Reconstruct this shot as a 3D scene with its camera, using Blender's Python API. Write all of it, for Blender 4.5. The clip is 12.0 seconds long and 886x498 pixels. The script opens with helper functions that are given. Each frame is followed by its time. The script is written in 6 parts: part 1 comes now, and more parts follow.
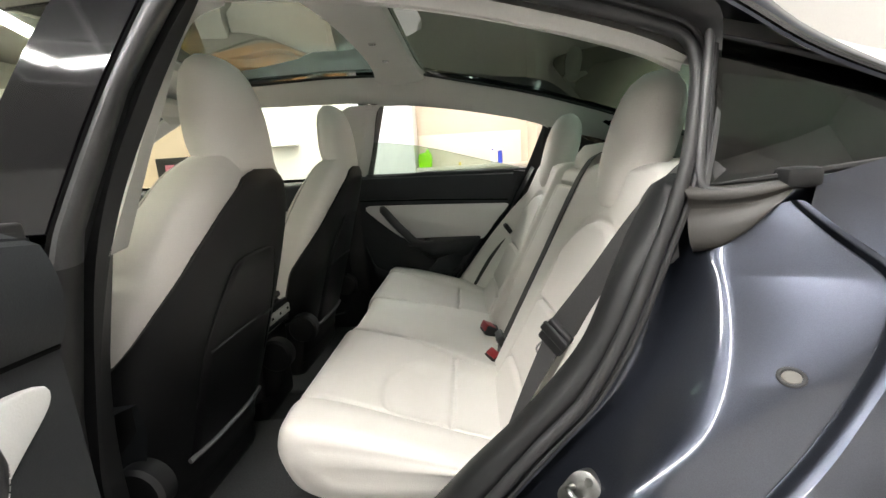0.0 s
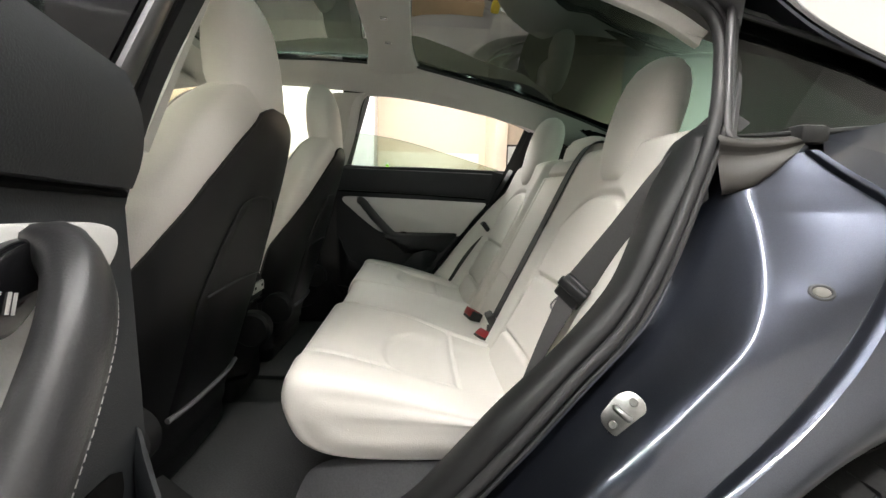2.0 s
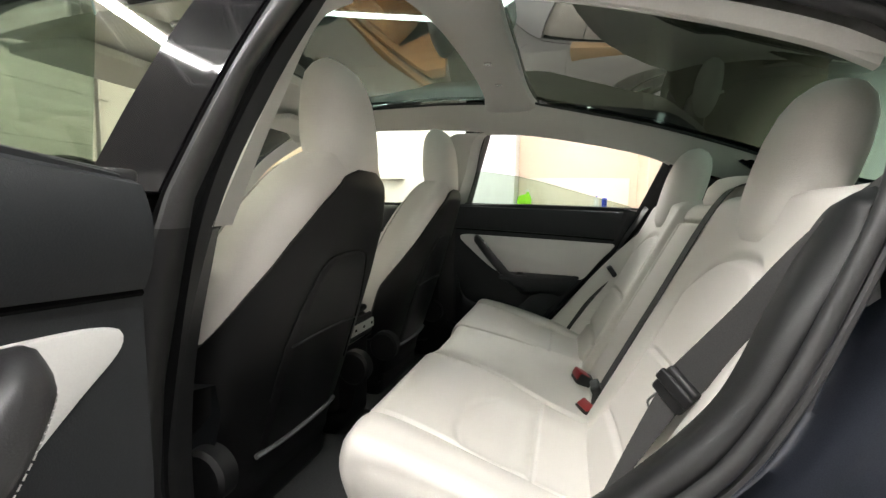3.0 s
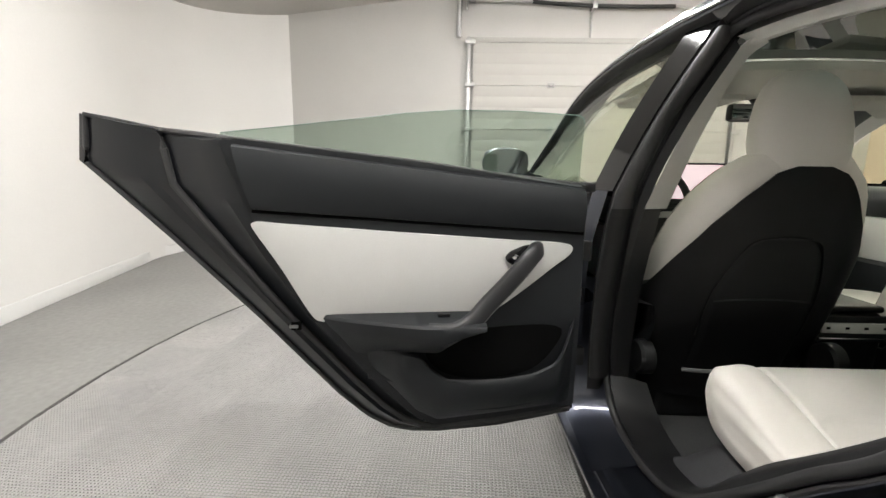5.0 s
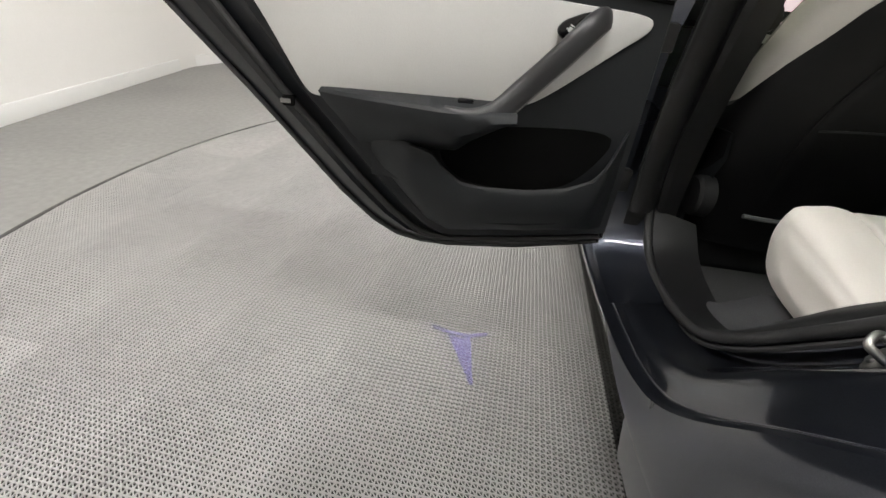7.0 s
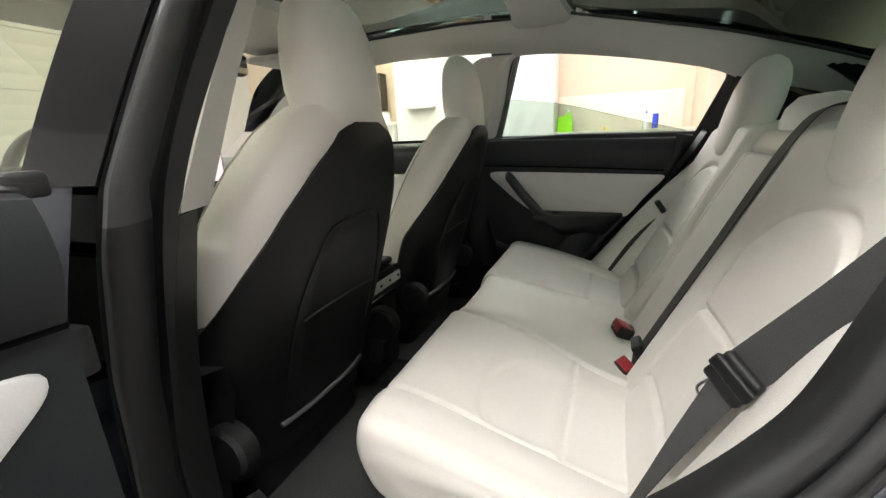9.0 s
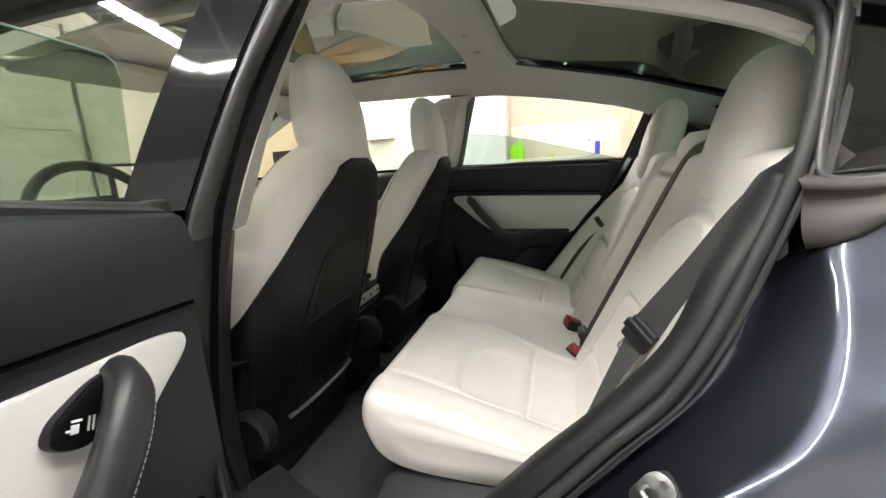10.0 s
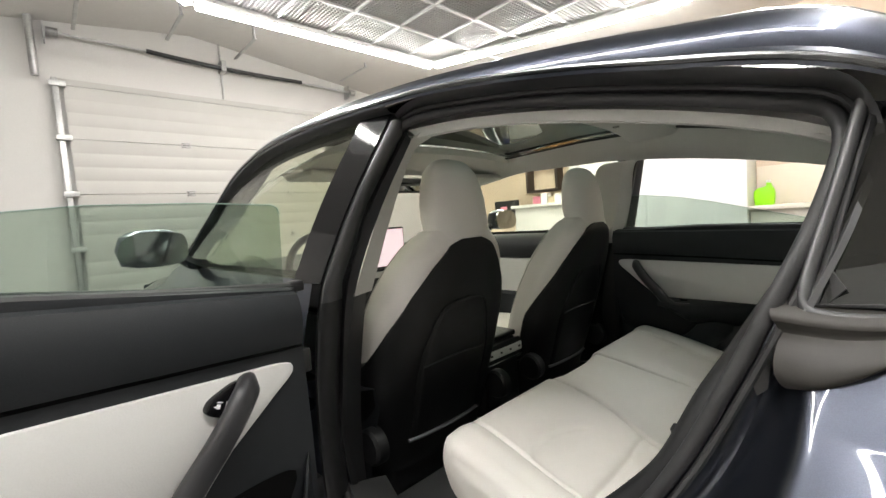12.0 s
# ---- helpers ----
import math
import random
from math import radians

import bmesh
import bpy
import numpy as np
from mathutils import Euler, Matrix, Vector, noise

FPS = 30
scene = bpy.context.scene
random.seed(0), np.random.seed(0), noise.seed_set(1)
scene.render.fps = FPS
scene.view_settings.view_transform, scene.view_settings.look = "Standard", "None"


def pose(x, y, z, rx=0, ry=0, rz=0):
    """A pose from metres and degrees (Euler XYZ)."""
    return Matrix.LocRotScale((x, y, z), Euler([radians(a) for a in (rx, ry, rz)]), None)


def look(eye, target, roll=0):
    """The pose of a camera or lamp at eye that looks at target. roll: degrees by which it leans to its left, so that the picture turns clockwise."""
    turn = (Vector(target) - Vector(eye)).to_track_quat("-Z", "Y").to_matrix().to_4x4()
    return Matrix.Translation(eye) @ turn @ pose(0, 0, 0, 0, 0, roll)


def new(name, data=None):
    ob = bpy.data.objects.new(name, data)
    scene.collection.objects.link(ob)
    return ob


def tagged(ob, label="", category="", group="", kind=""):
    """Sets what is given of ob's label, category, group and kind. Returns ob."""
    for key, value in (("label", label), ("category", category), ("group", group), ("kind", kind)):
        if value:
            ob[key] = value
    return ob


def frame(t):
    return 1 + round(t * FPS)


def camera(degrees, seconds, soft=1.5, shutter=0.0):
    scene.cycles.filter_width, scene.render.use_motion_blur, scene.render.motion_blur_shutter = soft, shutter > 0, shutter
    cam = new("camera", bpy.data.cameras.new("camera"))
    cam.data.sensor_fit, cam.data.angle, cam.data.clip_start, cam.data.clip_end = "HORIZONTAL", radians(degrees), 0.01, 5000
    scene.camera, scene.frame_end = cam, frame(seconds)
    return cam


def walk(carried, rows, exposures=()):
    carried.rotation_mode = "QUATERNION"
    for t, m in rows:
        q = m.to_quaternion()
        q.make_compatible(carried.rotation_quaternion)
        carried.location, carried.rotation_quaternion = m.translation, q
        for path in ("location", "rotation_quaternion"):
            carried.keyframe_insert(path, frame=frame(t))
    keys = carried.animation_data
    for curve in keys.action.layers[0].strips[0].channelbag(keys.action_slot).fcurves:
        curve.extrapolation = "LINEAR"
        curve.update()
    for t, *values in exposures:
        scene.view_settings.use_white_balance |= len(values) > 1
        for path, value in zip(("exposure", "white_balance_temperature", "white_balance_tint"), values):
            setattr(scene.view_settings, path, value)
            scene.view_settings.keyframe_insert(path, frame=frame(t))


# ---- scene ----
cam = camera(93.0, 12.0)
PATH = [
    (0, (0.529, -1.276, 1.082), (0.393, 0.68, 0.687), -3.4),
    (0.5, (0.423, -1.311, 1.026), (0.407, 0.655, 0.66), -1.6),
    (1, (0.393, -1.319, 0.967), (0.493, 0.649, 0.625), -0.1),
    (1.5, (0.386, -1.314, 0.935), (0.549, 0.654, 0.618), 0.9),
    (2, (0.376, -1.3, 0.941), (0.512, 0.677, 0.67), 1.4),
    (2.5, (0.415, -1.252, 0.981), (0.324, 0.737, 0.786), 1.5),
    (2.7, (0.443, -1.209, 0.996), (0.196, 0.766, 0.806), 1.6),
    (4.5, (1.016, -1.292, 1.072), (-0.925, -0.864, 0.851), -0.8),
    (5, (1.108, -1.232, 1.065), (-0.861, -1.263, 0.715), 0.8),
    (5.5, (1.111, -1.203, 1.003), (-0.783, -1.453, 0.411), 2.2),
    (6, (1.085, -1.2, 0.938), (-0.712, -1.512, 0.119), 3.9),
    (6.5, (1.051, -1.183, 0.892), (-0.677, -1.493, -0.067), 5.3),
    (6.7, (1.031, -1.187, 0.889), (-0.682, -1.47, -0.103), 5.6),
    (8.3, (0.651, -1.156, 1.022), (-0.746, 0.128, 0.389), -0.7),
    (8.5, (0.603, -1.128, 1.037), (-0.613, 0.347, 0.45), -1.8),
    (9, (0.521, -1.094, 1.063), (-0.202, 0.698, 0.546), -2.5),
    (9.5, (0.5, -1.167, 1.084), (0.054, 0.726, 0.617), -2.6),
    (10, (0.547, -1.292, 1.074), (-0.003, 0.588, 0.669), -3.5),
    (10.5, (0.637, -1.303, 1.097), (-0.232, 0.465, 0.75), -4.3),
    (11, (0.745, -1.252, 1.092), (-0.419, 0.351, 0.816), -4.5),
    (11.5, (0.82, -1.252, 1.103), (-0.515, 0.224, 0.903), -4.6),
    (12, (0.9, -1.257, 1.151), (-0.553, 0.111, 1.012), -4.2),
]
walk(cam, [(t, look(eye, target, roll)) for t, eye, target, roll in PATH], [(0, 0.76), (2.5, 0.76), (4.5, 0.5), (5.0, 0.35), (5.5, 0.23), (6.7, 0.2), (8.5, 0.74), (9.0, 0.68), (9.5, 0.78), (10.5, 0.72), (11, 0.7), (11.5, 0.65), (12, 0.38)])

# ---- world and lamps ----
world = bpy.data.worlds.new("world")
scene.world = world
world.use_nodes = True
world.node_tree.nodes["Background"].inputs[0].default_value = (0.9, 0.95, 1.0, 1)
world.node_tree.nodes["Background"].inputs[1].default_value = 0.05
LED = 84.0
# corners of the hexagonal lamp ring under the ceiling, over the turntable
RING = [(-3.54, -0.05), (-3.5, 2.95), (-0.6, 4.0), (1.54, 1.55), (1.5, -1.45), (-1.4, -2.5)]
RING_Z = 3.3


# ---- materials ----
def material(name, color, rough=0.5, metal=0.0, grain=None, bump=0.0, stain=None, coat=0.0, sheen=0.0, spec=0.5, emit=0.0):
    """color: base; grain: (scale, amount) of fine variation; stain: (scale, amount) of broad variation; bump: relief of the grain in metres."""
    m = bpy.data.materials.new(name)
    m.use_nodes = True
    nt = m.node_tree
    b = nt.nodes["Principled BSDF"]
    b.inputs["Base Color"].default_value = (*color, 1)
    b.inputs["Roughness"].default_value = rough
    b.inputs["Metallic"].default_value = metal
    b.inputs["Coat Weight"].default_value = coat
    b.inputs["Coat Roughness"].default_value = 0.03
    b.inputs["Sheen Weight"].default_value = sheen
    b.inputs["Specular IOR Level"].default_value = spec
    if emit:
        b.inputs["Emission Color"].default_value = (*color, 1)
        b.inputs["Emission Strength"].default_value = emit
    last = None
    coords = nt.nodes.new("ShaderNodeTexCoord")
    for kind, spec_ in (("grain", grain), ("stain", stain)):
        if not spec_:
            continue
        tex = nt.nodes.new("ShaderNodeTexNoise")
        tex.inputs["Scale"].default_value = spec_[0]
        tex.inputs["Detail"].default_value = 5
        nt.links.new(coords.outputs["Object"], tex.inputs["Vector"])
        ramp = nt.nodes.new("ShaderNodeMapRange")
        ramp.inputs["From Min"].default_value, ramp.inputs["From Max"].default_value = 0.3, 0.7
        ramp.inputs["To Min"].default_value, ramp.inputs["To Max"].default_value = 1 - spec_[1], 1 + spec_[1]
        nt.links.new(tex.outputs["Fac"], ramp.inputs["Value"])
        mul = nt.nodes.new("ShaderNodeVectorMath")
        mul.operation = "SCALE"
        if last is None:
            mul.inputs[0].default_value = color
        else:
            nt.links.new(last, mul.inputs[0])
        nt.links.new(ramp.outputs["Result"], mul.inputs["Scale"])
        last = mul.outputs["Vector"]
        if kind == "grain" and bump:
            bp = nt.nodes.new("ShaderNodeBump")
            bp.inputs["Strength"].default_value = 0.6
            bp.inputs["Distance"].default_value = bump
            nt.links.new(tex.outputs["Fac"], bp.inputs["Height"])
            nt.links.new(bp.outputs["Normal"], b.inputs["Normal"])
        if kind == "stain":
            rr = nt.nodes.new("ShaderNodeMapRange")
            rr.inputs["To Min"].default_value, rr.inputs["To Max"].default_value = max(rough - 0.08, 0.02), min(rough + 0.08, 1)
            nt.links.new(tex.outputs["Fac"], rr.inputs["Value"])
            nt.links.new(rr.outputs["Result"], b.inputs["Roughness"])
    if last is not None:
        nt.links.new(last, b.inputs["Base Color"])
    return m


def glass(name, tint, clear, rough=0.0, gloss=0.04, edge=5.0, fade=None):
    """Thin pane: a mirror coat by Fresnel over a tinted see-through sheet; clear: how much it lets through."""
    m = bpy.data.materials.new(name)
    m.use_nodes = True
    nt = m.node_tree
    nt.nodes.remove(nt.nodes["Principled BSDF"])
    out = nt.nodes["Material Output"]
    tr = nt.nodes.new("ShaderNodeBsdfTransparent")
    tr.inputs[0].default_value = (*[c * clear for c in tint], 1)
    if fade:
        # the tint grows lighter along the pane's length
        co = nt.nodes.new("ShaderNodeTexCoord")
        sp = nt.nodes.new("ShaderNodeSeparateXYZ")
        mr = nt.nodes.new("ShaderNodeMapRange")
        mr.interpolation_type = "SMOOTHSTEP"
        mr.inputs["From Min"].default_value, mr.inputs["From Max"].default_value = fade[0], fade[1]
        mx = nt.nodes.new("ShaderNodeMix")
        mx.data_type = "RGBA"
        mx.inputs[6].default_value = (*[c * clear for c in tint], 1)
        mx.inputs[7].default_value = (*fade[2], 1)
        nt.links.new(co.outputs["Object"], sp.inputs[0])
        nt.links.new(sp.outputs[0], mr.inputs["Value"])
        nt.links.new(mr.outputs["Result"], mx.inputs[0])
        nt.links.new(mx.outputs[2], tr.inputs[0])
    gl = nt.nodes.new("ShaderNodeBsdfGlossy")
    gl.inputs["Roughness"].default_value = rough
    lw = nt.nodes.new("ShaderNodeLayerWeight")
    lw.inputs["Blend"].default_value = 0.5
    pw = nt.nodes.new("ShaderNodeMath")
    pw.operation = "POWER"
    pw.inputs[1].default_value = edge
    nt.links.new(lw.outputs["Facing"], pw.inputs[0])
    fr = nt.nodes.new("ShaderNodeMapRange")
    fr.inputs["To Min"].default_value, fr.inputs["To Max"].default_value = gloss, 1.0
    nt.links.new(pw.outputs[0], fr.inputs["Value"])
    mix = nt.nodes.new("ShaderNodeMixShader")
    nt.links.new(fr.outputs[0], mix.inputs[0])
    nt.links.new(tr.outputs[0], mix.inputs[1])
    nt.links.new(gl.outputs[0], mix.inputs[2])
    nt.links.new(mix.outputs[0], out.inputs[0])
    return m


PAINT = material("midnight_paint", (0.050, 0.056, 0.074), 0.30, 0.9, grain=(900, 0.12), stain=(3, 0.05), coat=1.0)
LEATHER = material("white_leather", (0.74, 0.71, 0.668), 0.44, grain=(420, 0.02), bump=0.0006, stain=(5, 0.03))
LEATHER_SIDE = material("white_leather_flat", (0.625, 0.62, 0.605), 0.5, grain=(420, 0.02), bump=0.0006, stain=(6, 0.03))
SEAM = material("seam_thread", (0.40, 0.385, 0.355), 0.75, stain=(60, 0.1))
SHELL = material("black_leatherette", (0.0065, 0.0065, 0.0072), 0.45, grain=(500, 0.15), bump=0.0006, stain=(4, 0.15), spec=0.32)
BLACK = material("black_plastic", (0.009, 0.0092, 0.010), 0.5, grain=(700, 0.15), bump=0.0004, stain=(5, 0.12))
PAD = material("charcoal_door_pad", (0.0135, 0.0153, 0.0176), 0.55, grain=(650, 0.15), bump=0.0005, stain=(4, 0.12), spec=0.35)
GLOSS = material("gloss_black", (0.007, 0.007, 0.008), 0.05, stain=(6, 0.1), spec=0.4)
RUBBER = material("rubber_seal", (0.024, 0.024, 0.025), 0.55, grain=(300, 0.1), bump=0.0004, stain=(8, 0.15))
FLAP = material("rubber_corner", (0.030, 0.0275, 0.024), 0.55, grain=(900, 0.06), bump=0.0001, stain=(14, 0.2))
CARPET = material("black_carpet", (0.012, 0.0122, 0.013), 0.95, grain=(350, 0.35), bump=0.002, stain=(5, 0.2), sheen=0.2)
MAT = material("grey_floor_mat", (0.055, 0.056, 0.057), 0.85, grain=(260, 0.25), bump=0.0015, stain=(4, 0.15))
LINER = material("grey_headliner", (0.56, 0.552, 0.525), 0.9, grain=(420, 0.05), bump=0.0006, stain=(3, 0.03), sheen=0.2)
TRIM = material("light_pillar_trim", (0.56, 0.55, 0.52), 0.7, grain=(300, 0.03), stain=(4, 0.03))
WEB = material("belt_webbing", (0.045, 0.044, 0.044), 0.7, grain=(600, 0.2), bump=0.0006)
RED = material("red_button", (0.30, 0.014, 0.018), 0.4, stain=(20, 0.1))
STEEL = material("zinc_steel", (0.30, 0.30, 0.29), 0.34, 1.0, grain=(150, 0.1), stain=(30, 0.15))
CHROME = material("satin_chrome", (0.7, 0.7, 0.7), 0.18, 1.0, stain=(20, 0.05))
TYRE = material("tyre_rubber", (0.022, 0.022, 0.022), 0.7, grain=(220, 0.2), bump=0.0008, stain=(9, 0.25))
ROOF_GLASS = glass("roof_glass", (0.52, 0.76, 0.65), 0.045, gloss=0.05, edge=4.0, fade=(0.98, 1.5, (0.45, 0.66, 0.56)))
SIDE_GLASS = glass("side_glass", (0.78, 0.85, 0.80), 0.92)
DARK_GLASS = glass("privacy_glass", (0.82, 0.88, 0.83), 0.24, gloss=0.08)
SHIELD = glass("windscreen_glass", (0.97, 0.99, 0.9), 0.95)
SCREEN = material("lit_screen", (0.95, 0.76, 0.80), 0.2, emit=0.62)
WALL = material("white_wall", (0.74, 0.73, 0.71), 0.65, grain=(60, 0.012), bump=0.0015, stain=(1.2, 0.02))
PANEL = material("white_panel", (0.74, 0.74, 0.73), 0.5, stain=(2, 0.02))
TANWALL = material("tan_wall", (0.64, 0.525, 0.41), 0.7, grain=(40, 0.02), bump=0.001, stain=(1.5, 0.04))
GDOOR = material("cream_sheet_door", (0.37, 0.359, 0.333), 0.5, grain=(120, 0.02), bump=0.0008, stain=(2, 0.03))
CONCRETE = material("grey_concrete", (0.235, 0.231, 0.224), 0.6, grain=(28, 0.10), bump=0.001, stain=(1.1, 0.12))
TILE = material("perforated_tile", (0.40, 0.394, 0.384), 0.55, grain=(35, 0.08), stain=(1.6, 0.16))
TILE_BED = material("tile_bed", (0.018, 0.018, 0.0175), 0.8, grain=(50, 0.2), stain=(2, 0.2))
DISC = material("turntable_plate", (0.25, 0.246, 0.237), 0.6, grain=(28, 0.08), bump=0.0008, stain=(1.3, 0.1))
# near-black for the shade inside recesses: door pocket, pad gap, vent slots, latch hole
RECESS_SHADE = material("recess_shade", (0.005, 0.005, 0.005), 0.95, spec=0.05, stain=(9, 0.2))
GALV = material("galvanised", (0.42, 0.42, 0.41), 0.42, 0.8, grain=(60, 0.1), stain=(5, 0.15))
DARKMETAL = material("dark_spring", (0.03, 0.03, 0.03), 0.5, 0.4, stain=(9, 0.2))
MESHPANEL = material("ceiling_mesh", (0.46, 0.46, 0.45), 0.6, stain=(3, 0.08))
CEIL = material("ceiling_paint", (0.50, 0.485, 0.455), 0.8, grain=(30, 0.02), bump=0.001, stain=(1, 0.04))
LAMP = material("led_tube", (1.0, 0.975, 0.94), 0.4, emit=LED)
WOOD = material("brown_planks", (0.36, 0.19, 0.08), 0.6, grain=(25, 0.25), bump=0.001, stain=(3, 0.25))
DARKWOOD = material("dark_frame", (0.05, 0.035, 0.028), 0.5, grain=(40, 0.2), stain=(6, 0.2))
LIME = material("lime_bottle", (0.30, 0.75, 0.01), 0.35, stain=(12, 0.08))
BLUE = material("blue_label", (0.03, 0.06, 0.45), 0.4, stain=(15, 0.1))
WHITEPL = material("white_plastic", (0.8, 0.8, 0.8), 0.4, stain=(10, 0.04))
YELLOW = material("yellow_plastic", (0.75, 0.55, 0.02), 0.4, stain=(12, 0.08))
CLOTH = material("beige_cloth", (0.55, 0.46, 0.33), 0.9, grain=(120, 0.1), bump=0.003, stain=(6, 0.12))
CABINET = material("cream_cabinet", (0.56, 0.53, 0.47), 0.5, stain=(2, 0.15))
PINK = material("pink_box", (0.6, 0.2, 0.28), 0.6, stain=(8, 0.1))
# see-through violet standing in for light thrown on the tiles
VIOLET = material("painted_violet_light", (0.30, 0.26, 0.72), 0.6, stain=(9, 0.1))
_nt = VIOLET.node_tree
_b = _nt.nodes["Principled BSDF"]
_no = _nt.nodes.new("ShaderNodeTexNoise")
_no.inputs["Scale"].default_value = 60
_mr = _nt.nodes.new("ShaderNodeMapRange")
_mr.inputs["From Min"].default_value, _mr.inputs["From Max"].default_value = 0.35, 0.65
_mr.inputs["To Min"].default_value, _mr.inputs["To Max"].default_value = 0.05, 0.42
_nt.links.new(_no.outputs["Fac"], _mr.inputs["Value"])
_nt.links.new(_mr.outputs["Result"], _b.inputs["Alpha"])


# ---- building helpers ----
def part(name, bm, mat, parent=None, label="", angle=40):
    me = bpy.data.meshes.new(name)
    bm.normal_update()
    bm.to_mesh(me)
    bm.free()
    me.materials.append(mat)
    me.shade_smooth()
    me.set_sharp_from_angle(angle=radians(angle))
    ob = new(name, me)
    ob.parent = parent
    return tagged(ob, label)


def empty(name, label, category, place=(0, 0, 0), group=""):
    ob = new(name)
    ob.location = place
    return tagged(ob, label, category, group)


def curve(points, n, closed=False):
    """n points of a smooth curve through the points, evenly spread by length."""
    p = np.array(points, float)
    k = len(p)
    ext = np.vstack([p[-1:], p, p[:2]]) if closed else np.vstack([2 * p[0] - p[1], p, 2 * p[-1] - p[-2]])
    out = []
    for i in range(k if closed else k - 1):
        a, b, c, d = ext[i:i + 4]
        t1 = max(np.linalg.norm(b - a), 1e-6) ** 0.5
        t2 = t1 + max(np.linalg.norm(c - b), 1e-6) ** 0.5
        t3 = t2 + max(np.linalg.norm(d - c), 1e-6) ** 0.5
        for t in np.linspace(t1, t2, 16, endpoint=False):
            a1 = (t1 - t) / t1 * a + t / t1 * b
            a2 = (t2 - t) / (t2 - t1) * b + (t - t1) / (t2 - t1) * c
            a3 = (t3 - t) / (t3 - t2) * c + (t - t2) / (t3 - t2) * d
            b1 = (t2 - t) / t2 * a1 + t / t2 * a2
            b2 = (t3 - t) / (t3 - t1) * a2 + (t - t1) / (t3 - t1) * a3
            out.append((t2 - t) / (t2 - t1) * b1 + (t - t1) / (t2 - t1) * b2)
    out.append(p[0] if closed else p[-1])
    out = np.array(out)
    s = np.concatenate([[0], np.cumsum(np.linalg.norm(np.diff(out, axis=0), axis=1))])
    want = np.linspace(0, s[-1], n + 1)[:-1] if closed else np.linspace(0, s[-1], n)
    return np.column_stack([np.interp(want, s, out[:, j]) for j in range(out.shape[1])])


def table(z, rows):
    """Linear look-up: rows of (z, value...)."""
    r = np.array(rows, float)
    return [float(np.interp(z, r[:, 0], r[:, j])) for j in range(1, r.shape[1])]


def grid(rows, bm=None, wrap_u=False, wrap_v=False):
    """A sheet through rows of points."""
    bm = bm or bmesh.new()
    vs = [[bm.verts.new(tuple(map(float, p))) for p in r] for r in rows]
    nu, nv = len(vs), len(vs[0])
    for i in range(nu if wrap_u else nu - 1):
        for j in range(nv if wrap_v else nv - 1):
            a, b, c, d = vs[i][j], vs[(i + 1) % nu][j], vs[(i + 1) % nu][(j + 1) % nv], vs[i][(j + 1) % nv]
            try:
                bm.faces.new((a, b, c, d))
            except ValueError:
                pass
    return bm


def loft(curves, n=64, closed=False, bm=None):
    return grid([curve(c, n, closed) for c in curves], bm, wrap_v=closed)


def thick(bm, d):
    """Gives a sheet a thickness d along its normals."""
    bmesh.ops.recalc_face_normals(bm, faces=bm.faces[:])
    bmesh.ops.solidify(bm, geom=bm.faces[:], thickness=d)
    return bm


def tube(points, radius, n=40, closed=False, sides=10, flat=1.0, bm=None, smooth=True):
    """A round or flattened rope along a curve."""
    p = curve(points, n, closed) if smooth else np.array(points, float)
    m = len(p)
    rows = []
    for i in range(m):
        a = p[(i - 1) % m] if closed or i else p[0]
        b = p[(i + 1) % m] if closed or i < m - 1 else p[-1]
        d = Vector(b - a).normalized()
        side = d.cross(Vector((0, 0, 1)))
        if side.length < 0.05:
            side = d.cross(Vector((0, 1, 0)))
        side.normalize()
        up = side.cross(d)
        r = radius[i] if isinstance(radius, (list, np.ndarray)) else radius
        rows.append([Vector(p[i]) + (side * math.cos(t) * flat + up * math.sin(t)) * r for t in np.linspace(0, 2 * math.pi, sides, endpoint=False)])
    bm = grid(rows, bm, wrap_u=closed, wrap_v=True)
    if not closed:
        bm.verts.ensure_lookup_table()
        for ring in (rows[0], rows[-1]):
            bm.faces.new([bm.verts.new(tuple(q)) for q in ring])
    return bm


def box(x0, x1, y0, y1, z0, z1, bevel=0.0, segments=2, bm=None, m=None):
    """A box between two corners, with rounded edges."""
    b = bmesh.new()
    r = bmesh.ops.create_cube(b, size=1)
    bmesh.ops.transform(b, verts=r["verts"], matrix=Matrix.LocRotScale(((x0 + x1) / 2, (y0 + y1) / 2, (z0 + z1) / 2), None, (abs(x1 - x0), abs(y1 - y0), abs(z1 - z0))))
    if bevel:
        bmesh.ops.bevel(b, geom=b.edges[:], offset=bevel, segments=segments, affect="EDGES", profile=0.5)
    if m is not None:
        bmesh.ops.transform(b, verts=b.verts[:], matrix=m)
    if bm is None:
        return b
    me = bpy.data.meshes.new("tmp")
    b.to_mesh(me)
    b.free()
    bm.from_mesh(me)
    bpy.data.meshes.remove(me)
    return bm


def rod(a, b, r, r2=None, sides=16, bm=None):
    a, b = Vector(a), Vector(b)
    bm = bm or bmesh.new()
    q = (b - a).to_track_quat("Z", "Y").to_matrix().to_4x4()
    bmesh.ops.create_cone(bm, cap_ends=True, segments=sides, radius1=r, radius2=r if r2 is None else r2, depth=(b - a).length, matrix=Matrix.Translation((a + b) / 2) @ q)
    return bm


